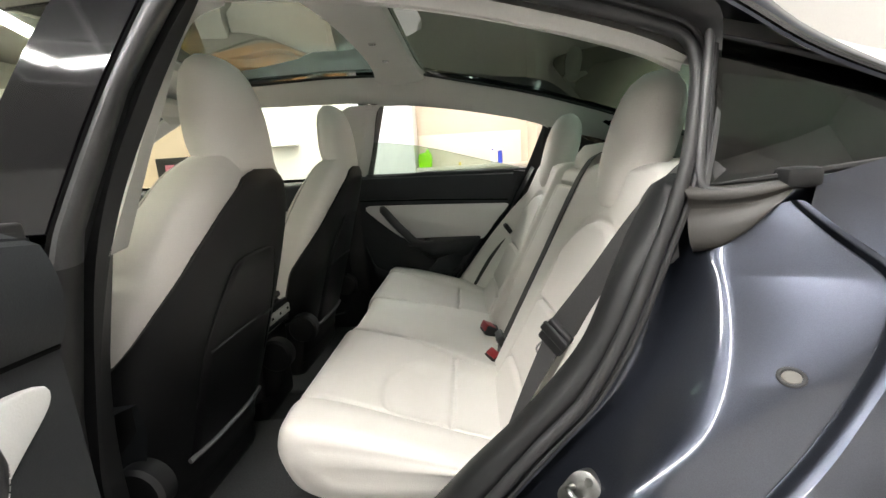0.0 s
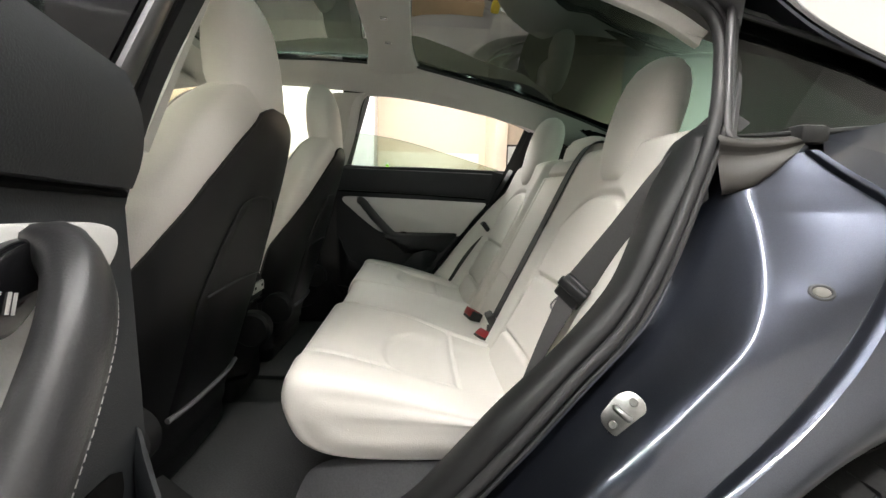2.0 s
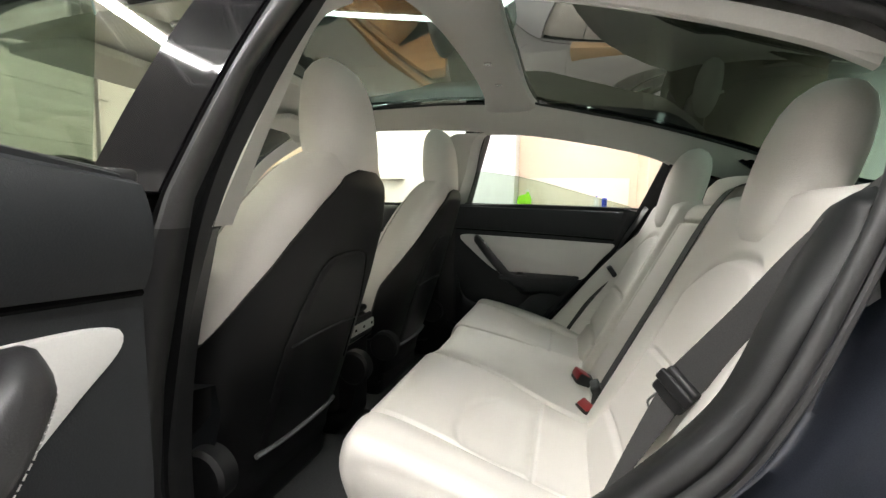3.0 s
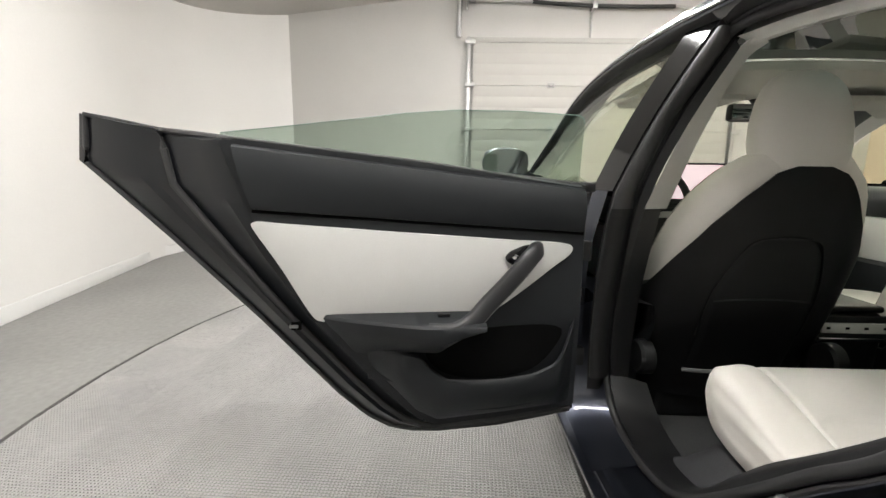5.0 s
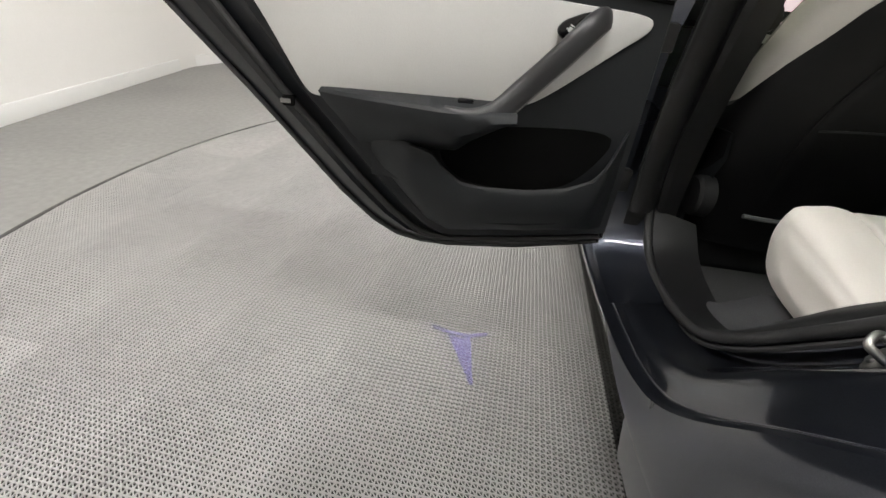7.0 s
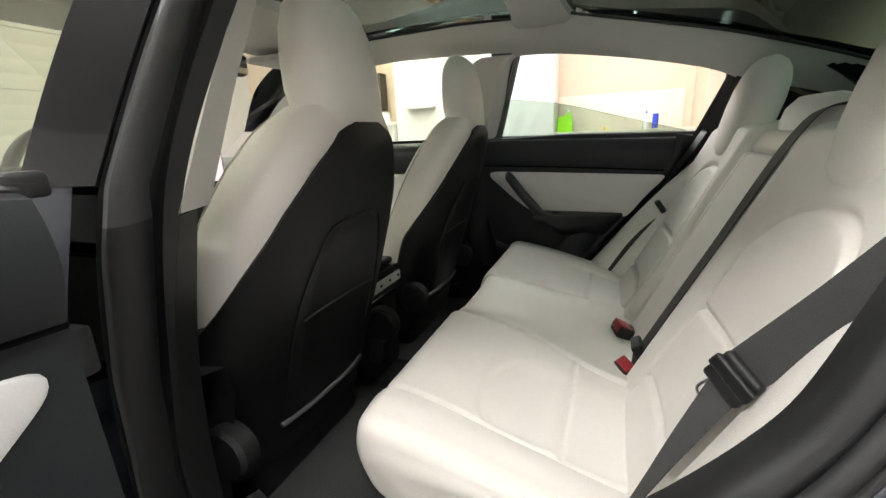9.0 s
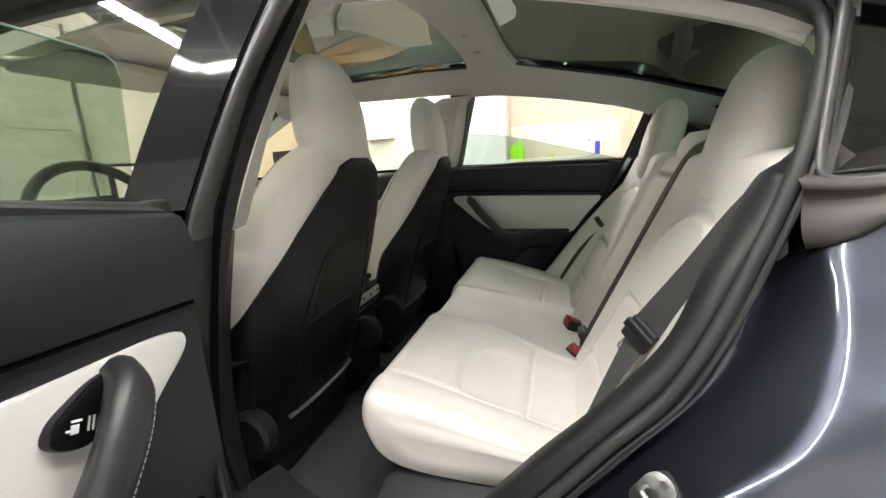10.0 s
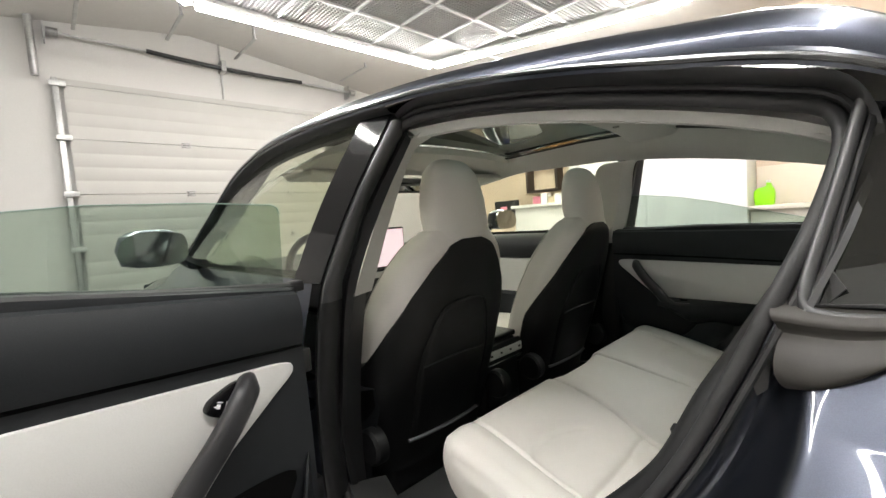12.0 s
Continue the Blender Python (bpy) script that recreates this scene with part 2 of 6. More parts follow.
def outline(points, n, place, depth, bevel=0.0, closed_curve=True):
    """A plate with a rounded outline. points: (u, w); place(u, w, d): its place in the world; depth: from d0 to d1."""
    pts = curve([(u, w) for u, w in points], n, True) if closed_curve else np.array(points, float)
    bm = bmesh.new()
    d0, d1 = depth
    c = pts.mean(axis=0)
    rings = []
    steps = [(d0, 0.0), (d1 - (bevel if d1 > d0 else -bevel), 0.0), (d1 - (bevel if d1 > d0 else -bevel) * 0.3, bevel * 0.3), (d1, bevel)] if bevel else [(d0, 0.0), (d1, 0.0)]
    for d, inset in steps:
        ring = []
        for i, (u, w) in enumerate(pts):
            a, b = pts[i - 1], pts[(i + 1) % len(pts)]
            t = (b - a) / (np.linalg.norm(b - a) + 1e-9)
            nrm = np.array([-t[1], t[0]])
            if np.dot(nrm, c - pts[i]) < 0 and len(pts) < 12:
                nrm = -nrm
            ring.append(place(u + nrm[0] * inset, w + nrm[1] * inset, d))
        rings.append([bm.verts.new(tuple(map(float, q))) for q in ring])
    for r1, r2 in zip(rings, rings[1:]):
        for i in range(len(r1)):
            bm.faces.new((r1[i], r1[(i + 1) % len(r1)], r2[(i + 1) % len(r1)], r2[i]))
    bm.faces.new(rings[0])
    bm.faces.new(rings[-1])
    bmesh.ops.recalc_face_normals(bm, faces=bm.faces[:])
    return bm


def egg(cx, cy, cz, rows, p=2.6, n=36, m=None):
    """A cushion built of level slices. rows: (z, half depth, half width, shift in x); p: squareness."""
    rings = []
    for z, d, w, sx in rows:
        ring = []
        for t in np.linspace(0, 2 * math.pi, n, endpoint=False):
            c, s = math.cos(t), math.sin(t)
            ring.append((cx + sx + d * math.copysign(abs(c) ** (2 / p), c), cy + w * math.copysign(abs(s) ** (2 / p), s), cz + z))
        rings.append(ring)
    bm = grid(rings, wrap_v=True)
    for ring in (rings[0], rings[-1]):
        bm.faces.new([bm.verts.new(q) for q in ring])
    bmesh.ops.remove_doubles(bm, verts=bm.verts[:], dist=0.0004)
    bmesh.ops.recalc_face_normals(bm, faces=bm.faces[:])
    if m is not None:
        bmesh.ops.transform(bm, verts=bm.verts[:], matrix=m)
    return bm


# ---- the hall ----
X0, X1, Y0, Y1 = -5.46, 3.4, -5.18, 5.0


def gable(y):
    return 3.92 - 0.125 * abs(y - 0.4)


def wall_sheet(a, b, out, name, mat, label):
    """An upright wall between two floor points, as thick as out says, up to the sloping roof."""
    n = 24
    rows = []
    for k in (0, 1):
        foot, head = [], []
        for i in range(n + 1):
            x, y = a[0] + (b[0] - a[0]) * i / n + out[0] * k, a[1] + (b[1] - a[1]) * i / n + out[1] * k
            foot.append((x, y, -0.1))
            head.append((x, y, gable(y) + 0.05))
        rows += [foot, head] if k == 0 else [head, foot]
    return tagged(part(name, grid(rows, wrap_u=True), mat), label, kind="structure")


CREAMWALL = material("cream_wall", (0.46, 0.451, 0.431), 0.65, grain=(60, 0.015), bump=0.0015, stain=(1.2, 0.03))
wall_sheet((X0, -3.63), (X0, Y1 + 0.2), (-0.2, 0), "wall_west", CREAMWALL, "cream painted wall round the sectional door")
# assumed east wall, set close to the car to bounce light onto the seats
wall_sheet((X1, Y0 - 0.2), (X1, Y1 + 0.2), (0.2, 0), "wall_east", CREAMWALL, "plain cream wall, assumed, set close for bounce light")
SOUTH = Vector((X1 - X0, 1.99, 0)).normalized()  # the white wall runs askew to the car
KINK = (-3.7, Y0 + 0.395)
# the white wall swings round towards the garage door
BEND = [(1 - t) ** 2 * np.array(KINK) + 2 * t * (1 - t) * np.array((-5.05, -5.09)) + t * t * np.array((X0, -3.63)) for t in np.linspace(0, 1, 25)]
outer_bend = [(x - 0.2 * t, y - 0.2) for t, (x, y) in zip(np.linspace(0, 1, 25), BEND)]
tagged(part("wall_southwest", grid([[(x, y, -0.1) for x, y in BEND], [(x, y, gable(y) + 0.05) for x, y in BEND], [(x, y, gable(y) + 0.05) for x, y in outer_bend], [(x, y, -0.1) for x, y in outer_bend]], wrap_u=True), WALL), "white painted wall curving round the corner", kind="structure")
wall_sheet(KINK, (X1, Y0 + 1.99), (0, -0.2), "wall_south", WALL, "bright white painted wall beside the turntable")
wall_sheet((X0, Y1), (X1, Y1), (0, 0.2), "wall_north", TANWALL, "tan painted wall behind the counter")
tagged(part("ceiling", thick(grid([[(X0 - 0.2, y, gable(y)), (X1 + 0.2, y, gable(y))] for y in (Y0 - 0.2, 0.4, Y1 + 0.2)]), 0.1), CEIL), "sloping cream ceiling with a low ridge", kind="structure")
floor = tagged(part("floor", box(X0 - 0.2, X1 + 0.2, Y0 - 0.2, Y1 + 0.2, -0.2, 0.0), CONCRETE), "smooth grey concrete floor", kind="structure")
tagged(part("baseboard", box(1.80, 9.07, 0.0, 0.018, 0.0, 0.12, 0.006, m=Matrix.Translation((X0, Y0, 0)) @ Matrix.Rotation(math.atan2(SOUTH.y, SOUTH.x), 4, "Z")), PANEL), "white baseboard along the white wall", kind="structure")

inward = [Vector((b_[1] - a_[1], a_[0] - b_[0], 0)).normalized() for a_, b_ in zip(BEND[:-1] + [BEND[-2]], BEND[1:] + [BEND[-1]])]
inward = [n if n.x > 0 else -n for n in inward]
tagged(part("baseboard_bend", grid([[(p[0] + n.x * d, p[1] + n.y * d, z) for p, n in zip(BEND, inward)] for d, z in ((0.0, 0.12), (0.012, 0.12), (0.018, 0.114), (0.018, 0.0))]), PANEL), "white baseboard round the corner", kind="structure")

# turntable: a sunk bed, a steel rim and perforated tiles
TX, TY, TR = -1.0, 0.76, 3.8
T = 0.38
bm = bmesh.new()
bmesh.ops.create_cone(bm, cap_ends=True, segments=128, radius1=TR, radius2=TR, depth=0.004, matrix=Matrix.Translation((TX, TY, 0.002)))
turntable = tagged(part("turntable_floor", bm, DISC), "round turntable floor of grey perforated tiles", "floor", kind="structure")
DISC_JOINT = material("joint_grime", (0.075, 0.073, 0.07), 0.8, grain=(30, 0.3), stain=(3, 0.3))
rim = [(TX + TR * math.cos(a), TY + TR * math.sin(a), 0.004) for a in np.linspace(0, 2 * math.pi, 96, endpoint=False)]
part("rim", tube(rim, 0.0085, 192, True, 6), DISC_JOINT, turntable, "dark joint round the turntable")


def tile_mesh():
    bm = bmesh.new()
    n, w, h = 28, 0.0034, 0.0042
    q = T / n
    g = 0.0004

    def bar(x0, x1, y0, y1, z):
        v = [bm.verts.new(p) for p in ((x0, y0, 0), (x1, y0, 0), (x1, y1, 0), (x0, y1, 0), (x0, y0, z), (x1, y0, z), (x1, y1, z), (x0, y1, z))]
        for f in ((4, 5, 6, 7), (0, 1, 5, 4), (1, 2, 6, 5), (2, 3, 7, 6), (3, 0, 4, 7)):
            bm.faces.new([v[i] for i in f])
    for i in range(n):
        c = (i + 0.5) * q
        bar(c - w / 2, c + w / 2, g, T - g, h)
        bar(g, T - g, c - w / 2, c + w / 2, h - 0.0003)
    for i in range(-n + 1, n):
        # thin lower slashes across the holes
        a, b = max(0, i) * q, T - max(0, -i) * q
        p0, p1 = (a, a - i * q), (b, b - i * q)
        d = 0.0010
        v = [bm.verts.new(p) for p in ((p0[0] - d, p0[1] + d, h * 0.85), (p0[0] + d, p0[1] - d, h * 0.85), (p1[0] + d, p1[1] - d, h * 0.85), (p1[0] - d, p1[1] + d, h * 0.85))]
        bm.faces.new(v)
    bed = bm.faces.new([bm.verts.new(p) for p in ((0, 0, 0.0006), (T, 0, 0.0006), (T, T, 0.0006), (0, T, 0.0006))])
    bed.material_index = 1
    me = bpy.data.meshes.new("tile")
    bm.to_mesh(me)
    bm.free()
    return me


TILE_ME = tile_mesh()
TILE_ME.materials.append(TILE)
TILE_ME.materials.append(TILE_BED)
# tiles take a darker colour only over the car's footprint
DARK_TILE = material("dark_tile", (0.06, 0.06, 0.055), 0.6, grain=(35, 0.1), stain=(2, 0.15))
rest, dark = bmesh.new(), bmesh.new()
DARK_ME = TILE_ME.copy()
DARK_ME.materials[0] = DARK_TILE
# the tile field lies slightly askew to the car; its light part ends under the sill
FIELD = Matrix.Translation((-0.41, -0.748, 0.0)) @ Matrix.Rotation(-0.05, 4, "Z")


def in_disc(p, margin=0.03):
    return math.hypot(p.x - TX, p.y - TY) < TR - margin


for i in range(-13, 13):
    for j in range(-11, 15):
        m = FIELD @ Matrix.Translation((i * T, j * T, 0.0045))
        corners = [m @ Vector((a, b, 0)) for a in (0, T) for b in (0, T)]
        mid = m @ Vector((T / 2, T / 2, 0))
        if all(in_disc(c) for c in corners):
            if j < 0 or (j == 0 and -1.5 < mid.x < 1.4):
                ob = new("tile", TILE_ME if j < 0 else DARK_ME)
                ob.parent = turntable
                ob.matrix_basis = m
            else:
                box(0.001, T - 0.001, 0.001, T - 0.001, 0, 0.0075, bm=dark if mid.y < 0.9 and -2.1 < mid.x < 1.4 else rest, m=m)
        elif j < 0 and any(in_disc(c) for c in corners):
            # tile cut along the rim
            b = bmesh.new()
            b.from_mesh(TILE_ME)
            bmesh.ops.transform(b, verts=b.verts[:], matrix=m)
            out = (mid - Vector((TX, TY, mid.z))).normalized()
            bmesh.ops.bisect_plane(b, geom=b.verts[:] + b.edges[:] + b.faces[:], plane_co=Vector((TX, TY, 0)) + out * (TR - 0.015), plane_no=out, clear_outer=True)
            cut = part("tile", b, TILE, turntable)
            cut.data.materials.append(TILE_BED)
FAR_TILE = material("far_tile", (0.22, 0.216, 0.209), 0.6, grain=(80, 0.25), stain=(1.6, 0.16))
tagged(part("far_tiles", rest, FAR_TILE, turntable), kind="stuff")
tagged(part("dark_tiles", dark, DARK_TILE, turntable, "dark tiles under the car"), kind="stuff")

# sectional door in the end wall
gate = tagged(empty("garage_door", "cream sectional garage door, closed, with steel hinges", "garage door", (X0, 0.95, 0)), kind="structure")


def gpart(name, bm, mat, parent=None, label=""):
    ob = part(name, bm, mat, parent or gate, label)
    if parent is None:
        ob.matrix_parent_inverse = Matrix.Translation((-X0, -0.95, 0))
    return ob


joints = [0.0, 0.48, 1.11, 1.735, 2.36, 2.95]
for z0, z1 in zip(joints, joints[1:]):
    prof = [(0.0, z0 + 0.003), (0.05, z0 + 0.003)]
    for k in range(1, 4):
        zz = z0 + (z1 - z0) * k / 4
        prof += [(0.05, zz - 0.010), (0.0478, zz - 0.003), (0.0478, zz + 0.003), (0.05, zz + 0.010)]
    prof += [(0.05, z1 - 0.004), (0.0, z1 - 0.004)]
    gpart("panel", grid([[(X0 + 0.01 + d, y, z) for d, z in prof] for y in (-0.93, 2.85)]), GDOOR)
for y in (-1.0, 2.92):
    gpart("track", box(X0 + 0.02, X0 + 0.09, y - 0.027, y + 0.027, 0.0, 3.02, 0.006), GALV)
    for z in joints[1:]:
        gpart("bracket", box(X0 + 0.06, X0 + 0.12, y - 0.05, y + 0.09, z - 0.03, z + 0.03, 0.006), GALV)
for y in (0.21, 1.55):
    for z in joints[1:-1]:
        b = box(X0 + 0.058, X0 + 0.075, y - 0.05, y + 0.05, z - 0.035, z - 0.012, 0.004)
        box(X0 + 0.058, X0 + 0.075, y - 0.05, y + 0.05, z + 0.012, z + 0.035, 0.004, bm=b)
        rod((X0 + 0.08, y - 0.035, z), (X0 + 0.08, y + 0.035, z), 0.012, bm=b)
        gpart("hinge", b, STEEL, label="zinc hinge")
gpart("header", box(X0 + 0.004, X0 + 0.03, -1.0, 2.92, 2.96, 3.03, 0.004), GDOOR)
gpart("shaft", rod((X0 + 0.12, -0.97, 3.49), (X0 + 0.12, 2.76, 3.40), 0.014), GALV)
gpart("spring", tube([(X0 + 0.12, -0.12, 3.472), (X0 + 0.12, 0.35, 3.440), (X0 + 0.12, 0.85, 3.420), (X0 + 0.12, 1.35, 3.418), (X0 + 0.12, 1.87, 3.425)], 0.027, 40, sides=12), DARKMETAL, label="sagging dark torsion spring")
gpart("centre_plate", box(X0 + 0.0, X0 + 0.17, 0.72, 0.78, 3.38, 3.52, 0.004), GALV)
for y, z in ((-0.97, 3.49), (2.76, 3.40)):
    gpart("drum", rod((X0 + 0.12, y - 0.05, z), (X0 + 0.12, y + 0.05, z), 0.048), STEEL)
    gpart("end_plate", box(X0 + 0.0, X0 + 0.15, y - 0.075, y - 0.06, z - 0.1, z + 0.1), GALV)
tagged(part("conduit", rod((X0 + 0.02, 0.75, 3.04), (X0 + 0.02, 0.75, 3.85), 0.014), GALV), "thin grey conduit on the end wall", "conduit")
for x, y in ((-4.43, -0.80), (-4.20, 0.03), (-4.37, 0.84), (-4.43, 2.47)):
    strut = empty("ceiling_strut", "galvanised steel strut below the ceiling by the garage door", "strut", (x, y, 3.5), group="ceiling struts")
    part("bar", box(-0.75, 0.0, -0.018, 0.018, -0.006, 0.006, 0.002), GALV, strut)
    part("drop_strap", box(-0.04, -0.01, -0.012, 0.012, 0.006, gable(y) - 3.49, 0.001), GALV, strut)
tagged(part("wall_pipe", rod((X0 + 0.12, -1.15, 3.0), (X0 + 0.12, -1.15, 3.72), 0.036), GALV), "grey vertical pipe above the door track", "pipe")

# ceiling mesh panels and lamp ring
frame_ob = tagged(empty("mesh_ceiling", "grey expanded metal ceiling panels in a grid", "ceiling panel", (-1.0, 0.75, 3.4)), kind="structure")


def inside(x, y):
    ok = True
    for (ax, ay), (bx, by) in zip(RING, RING[1:] + RING[:1]):
        ok &= (bx - ax) * (y - ay) - (by - ay) * (x - ax) < 0.0
    return ok


bars, meshes = bmesh.new(), bmesh.new()
G = 0.6
for i in range(-5, 5):
    for j in range(-6, 7):
        x, y = -0.55 + i * G, 0.75 + j * G
        if not any(inside(x + a * G, y + b * G) for a in (0, 1) for b in (0, 1)):
            continue
        for a in (box(x - 0.012, x + 0.012, y, y + G, 3.385, 3.41), box(x, x + G, y - 0.012, y + 0.012, 3.385, 3.41)):
            me = bpy.data.meshes.new("tmp")
            a.to_mesh(me)
            a.free()
            bars.from_mesh(me)
            bpy.data.meshes.remove(me)
        for k in range(15):
            for (xa, xb, ya, yb) in ((x + (k + 0.5) * G / 15 - 0.004, x + (k + 0.5) * G / 15 + 0.004, y + 0.012, y + G - 0.012), (x + 0.012, x + G - 0.012, y + (k + 0.5) * G / 15 - 0.004, y + (k + 0.5) * G / 15 + 0.004)):
                v = [meshes.verts.new(p) for p in ((xa, ya, 3.405), (xb, ya, 3.405), (xb, yb, 3.405), (xa, yb, 3.405), (xa, ya, 3.42), (xb, ya, 3.42), (xb, yb, 3.42), (xa, yb, 3.42))]
                for f in ((0, 3, 2, 1), (0, 1, 5, 4), (1, 2, 6, 5), (2, 3, 7, 6), (3, 0, 4, 7)):
                    meshes.faces.new([v[q] for q in f])
backing = bmesh.new()
backing.faces.new([backing.verts.new((x, y, 3.424)) for x, y in RING])
for nm, b, mt in (("grid_bars", bars, PANEL), ("mesh_panels", meshes, MESHPANEL), ("backing", thick(backing, 0.01), MESHPANEL)):
    ob = part(nm, b, mt, frame_ob)
    ob.matrix_parent_inverse = Matrix.Translation((1.0, -0.75, -3.4))
    tagged(ob, kind="stuff")
for (ax, ay), (bx, by) in zip(RING, RING[1:] + RING[:1]):
    a, b = Vector((ax, ay, RING_Z)), Vector((bx, by, RING_Z))
    d = (b - a).normalized()
    mid, ang, ln = (a + b) / 2, math.atan2(d.y, d.x), (b - a).length
    lamp = empty("led_batten", "bright white LED batten lamp of the hexagonal ceiling ring", "lamp", mid, group="ceiling ring lamps")
    lamp.rotation_euler.z = ang
    part("housing", box(-ln / 2 + 0.03, ln / 2 - 0.03, -0.045, 0.045, 0.012, 0.06, 0.006), PANEL, lamp)
    part("diffuser", box(-ln / 2 + 0.04, ln / 2 - 0.04, -0.04, 0.04, -0.02, 0.011, 0.01), LAMP, lamp, "glowing white diffuser")

# far side: closet, counter, shelf, small things
def thing(name, bm, mat, label, category, group=""):
    return tagged(part(name, bm, mat), label, category, group)


closet = empty("closet", "tall white closet with plain doors", "closet", (-1.3, 4.75, 0))


def at_place(ob, root):
    ob.matrix_parent_inverse = Matrix.Translation(-Vector(root.location))
    return ob


at_place(part("body", box(-2.36, -0.18, 4.52, 4.999, 0.0, 2.7, 0.006), PANEL, closet), closet)
for k in range(2):
    at_place(part("door", box(-2.358 + k * 1.0885, -1.2712 + k * 1.0885, 4.498, 4.517, 0.08, 2.68, 0.004), PANEL, closet), closet)
thing("wall_shelf", box(-2.16, -1.75, 4.38, 4.4995, 1.44, 1.47, 0.004), PANEL, "small white shelf on the closet front", "shelf")
low = empty("low_counter", "low white counter with a pale top", "counter", (-3.0, 4.7, 0))
at_place(part("body", box(-3.35, -2.40, 4.45, 4.998, 0.0, 1.24, 0.004), PANEL, low), low)
at_place(part("top", box(-3.40, -2.39, 4.40, 4.998, 1.242, 1.29, 0.006), PANEL, low), low)
bench_c = empty("work_counter", "counter with a cream cabinet front and a pale top", "counter", (0.6, 4.75, 0))
for k in range(3):
    at_place(part("cabinet", box(-0.17 + k * 0.51, 0.33 + k * 0.51, 4.55, 4.998, 0.06, 1.0, 0.005), CABINET, bench_c), bench_c)
at_place(part("plinth", box(-0.16, 1.35, 4.60, 4.99, 0.0, 0.058), BLACK, bench_c), bench_c)
at_place(part("top", box(-0.17, 1.38, 4.48, 4.998, 1.003, 1.05, 0.006), material("pale_top", (0.62, 0.58, 0.50), 0.4, stain=(3, 0.05)), bench_c), bench_c)
tagged(part("backsplash", box(-0.17, 1.30, 4.975, 4.997, 1.052, 1.50, 0.003), material("cream_tile", (0.74, 0.66, 0.55), 0.5, stain=(2, 0.04))), "cream backsplash panel above the counter", kind="structure")
tagged(part("wall_return", box(1.40, 1.55, 4.2, 4.998, 0.0, 3.3, 0.004), TANWALL), "tan painted wall return at the end of the counter", kind="structure")
pic = empty("picture_frame", "small black picture frame with a pale print", "picture", (1.85, 4.98, 1.45))
part("frame", box(-0.15, 0.15, -0.02, 0.018, -0.2, 0.2, 0.006), DARKWOOD, pic)
part("print", box(-0.12, 0.12, -0.026, -0.021, -0.17, 0.17), PANEL, pic)


def bottle(x, y, z, w, d, h, mat, cap, label, neck=0.35):
    root = empty("bottle", label, "bottle", (x, y, z))
    part("body", egg(0, 0, 0, [(0, d * 0.9, w * 0.9, 0), (0.01, d, w, 0), (h * 0.856, d, w, 0), (h * 0.76, d * 0.85, w * 0.75, 0), (h * 0.84, d * neck, w * neck, 0), (h * 0.88, d * neck, w * neck, 0)], 3.2, 24), mat, root)
    part("cap", rod((0, 0, h * 0.882), (0, 0, h), d * neck * 1.1), cap, root)
    return root


def jug(x, y, z):
    root = empty("canister", "lime green plastic canister with a moulded handle on the counter", "canister", (x, y, z))
    part("body", outline([(-0.085, 0.0), (0.085, 0.0), (0.09, 0.02), (0.09, 0.16), (0.07, 0.2), (0.055, 0.245), (0.02, 0.245), (0.02, 0.215), (-0.06, 0.19), (-0.09, 0.16), (-0.09, 0.02)], 48, lambda u, w, d: (u, d, w), (0.04, -0.04), 0.012), LIME, root)
    part("cap", rod((0.038, 0, 0.246), (0.038, 0, 0.275), 0.02), WHITEPL, root)
    return root


jug(-0.06, 4.72, 1.052)
can = empty("spray_can", "blue and white spray can on the counter", "can", (0.98, 4.72, 1.052))
part("can_body", rod((0, 0, 0), (0, 0, 0.17), 0.034, sides=24), BLUE, can)
part("cap", rod((0, 0, 0.171), (0, 0, 0.205), 0.03, 0.026, 24), WHITEPL, can)
bottle(0.88, 4.74, 1.052, 0.03, 0.03, 0.2, WHITEPL, BLUE, "slim white bottle with a blue cap on the counter")
bottle(0.42, 4.78, 1.052, 0.02, 0.02, 0.05, YELLOW, WHITEPL, "tiny amber bottle on the counter")
# on and above the low counter
mon = empty("display", "black framed display standing on the floor cabinet", "display", (-3.75, 4.75, 1.0))
part("panel", box(-0.26, 0.26, -0.02, 0.02, 0.04, 0.40, 0.008), BLACK, mon)
part("stand", box(-0.1, 0.1, -0.07, 0.07, -0.04, 0.038, 0.006), BLACK, mon)
part("picture", box(-0.12, 0.02, -0.026, -0.021, 0.1, 0.3), PINK, mon)
thing("side_cabinet", box(-4.6, -3.42, 4.5, 4.998, 0.0, 0.96, 0.006), TANWALL, "tan wooden side cabinet beside the white counter", "cabinet")
fr = empty("open_frame", "dark wooden open frame shelf on the tan wall", "shelf", (-3.05, 4.9, 1.75))
for a in ((-0.3, 0.3, 0.22, 0.26), (-0.3, 0.3, -0.26, -0.22), (-0.3, -0.26, -0.219, 0.219), (0.26, 0.3, -0.219, 0.219)):
    part("rail", box(a[0], a[1], -0.1, 0.095, a[2], a[3], 0.003), DARKWOOD, fr)
for k, (x, h, mt) in enumerate(((-3.0, 0.12, PINK), (-2.85, 0.16, WHITEPL), (-2.72, 0.1, CLOTH), (-2.6, 0.14, WHITEPL))):
    thing("carton", box(x - 0.06, x + 0.06, 4.55, 4.66, 1.292, 1.292 + h, 0.004), mt, ("pink carton", "white carton", "beige carton", "tall white carton")[k] + " standing on the low white counter", "carton")
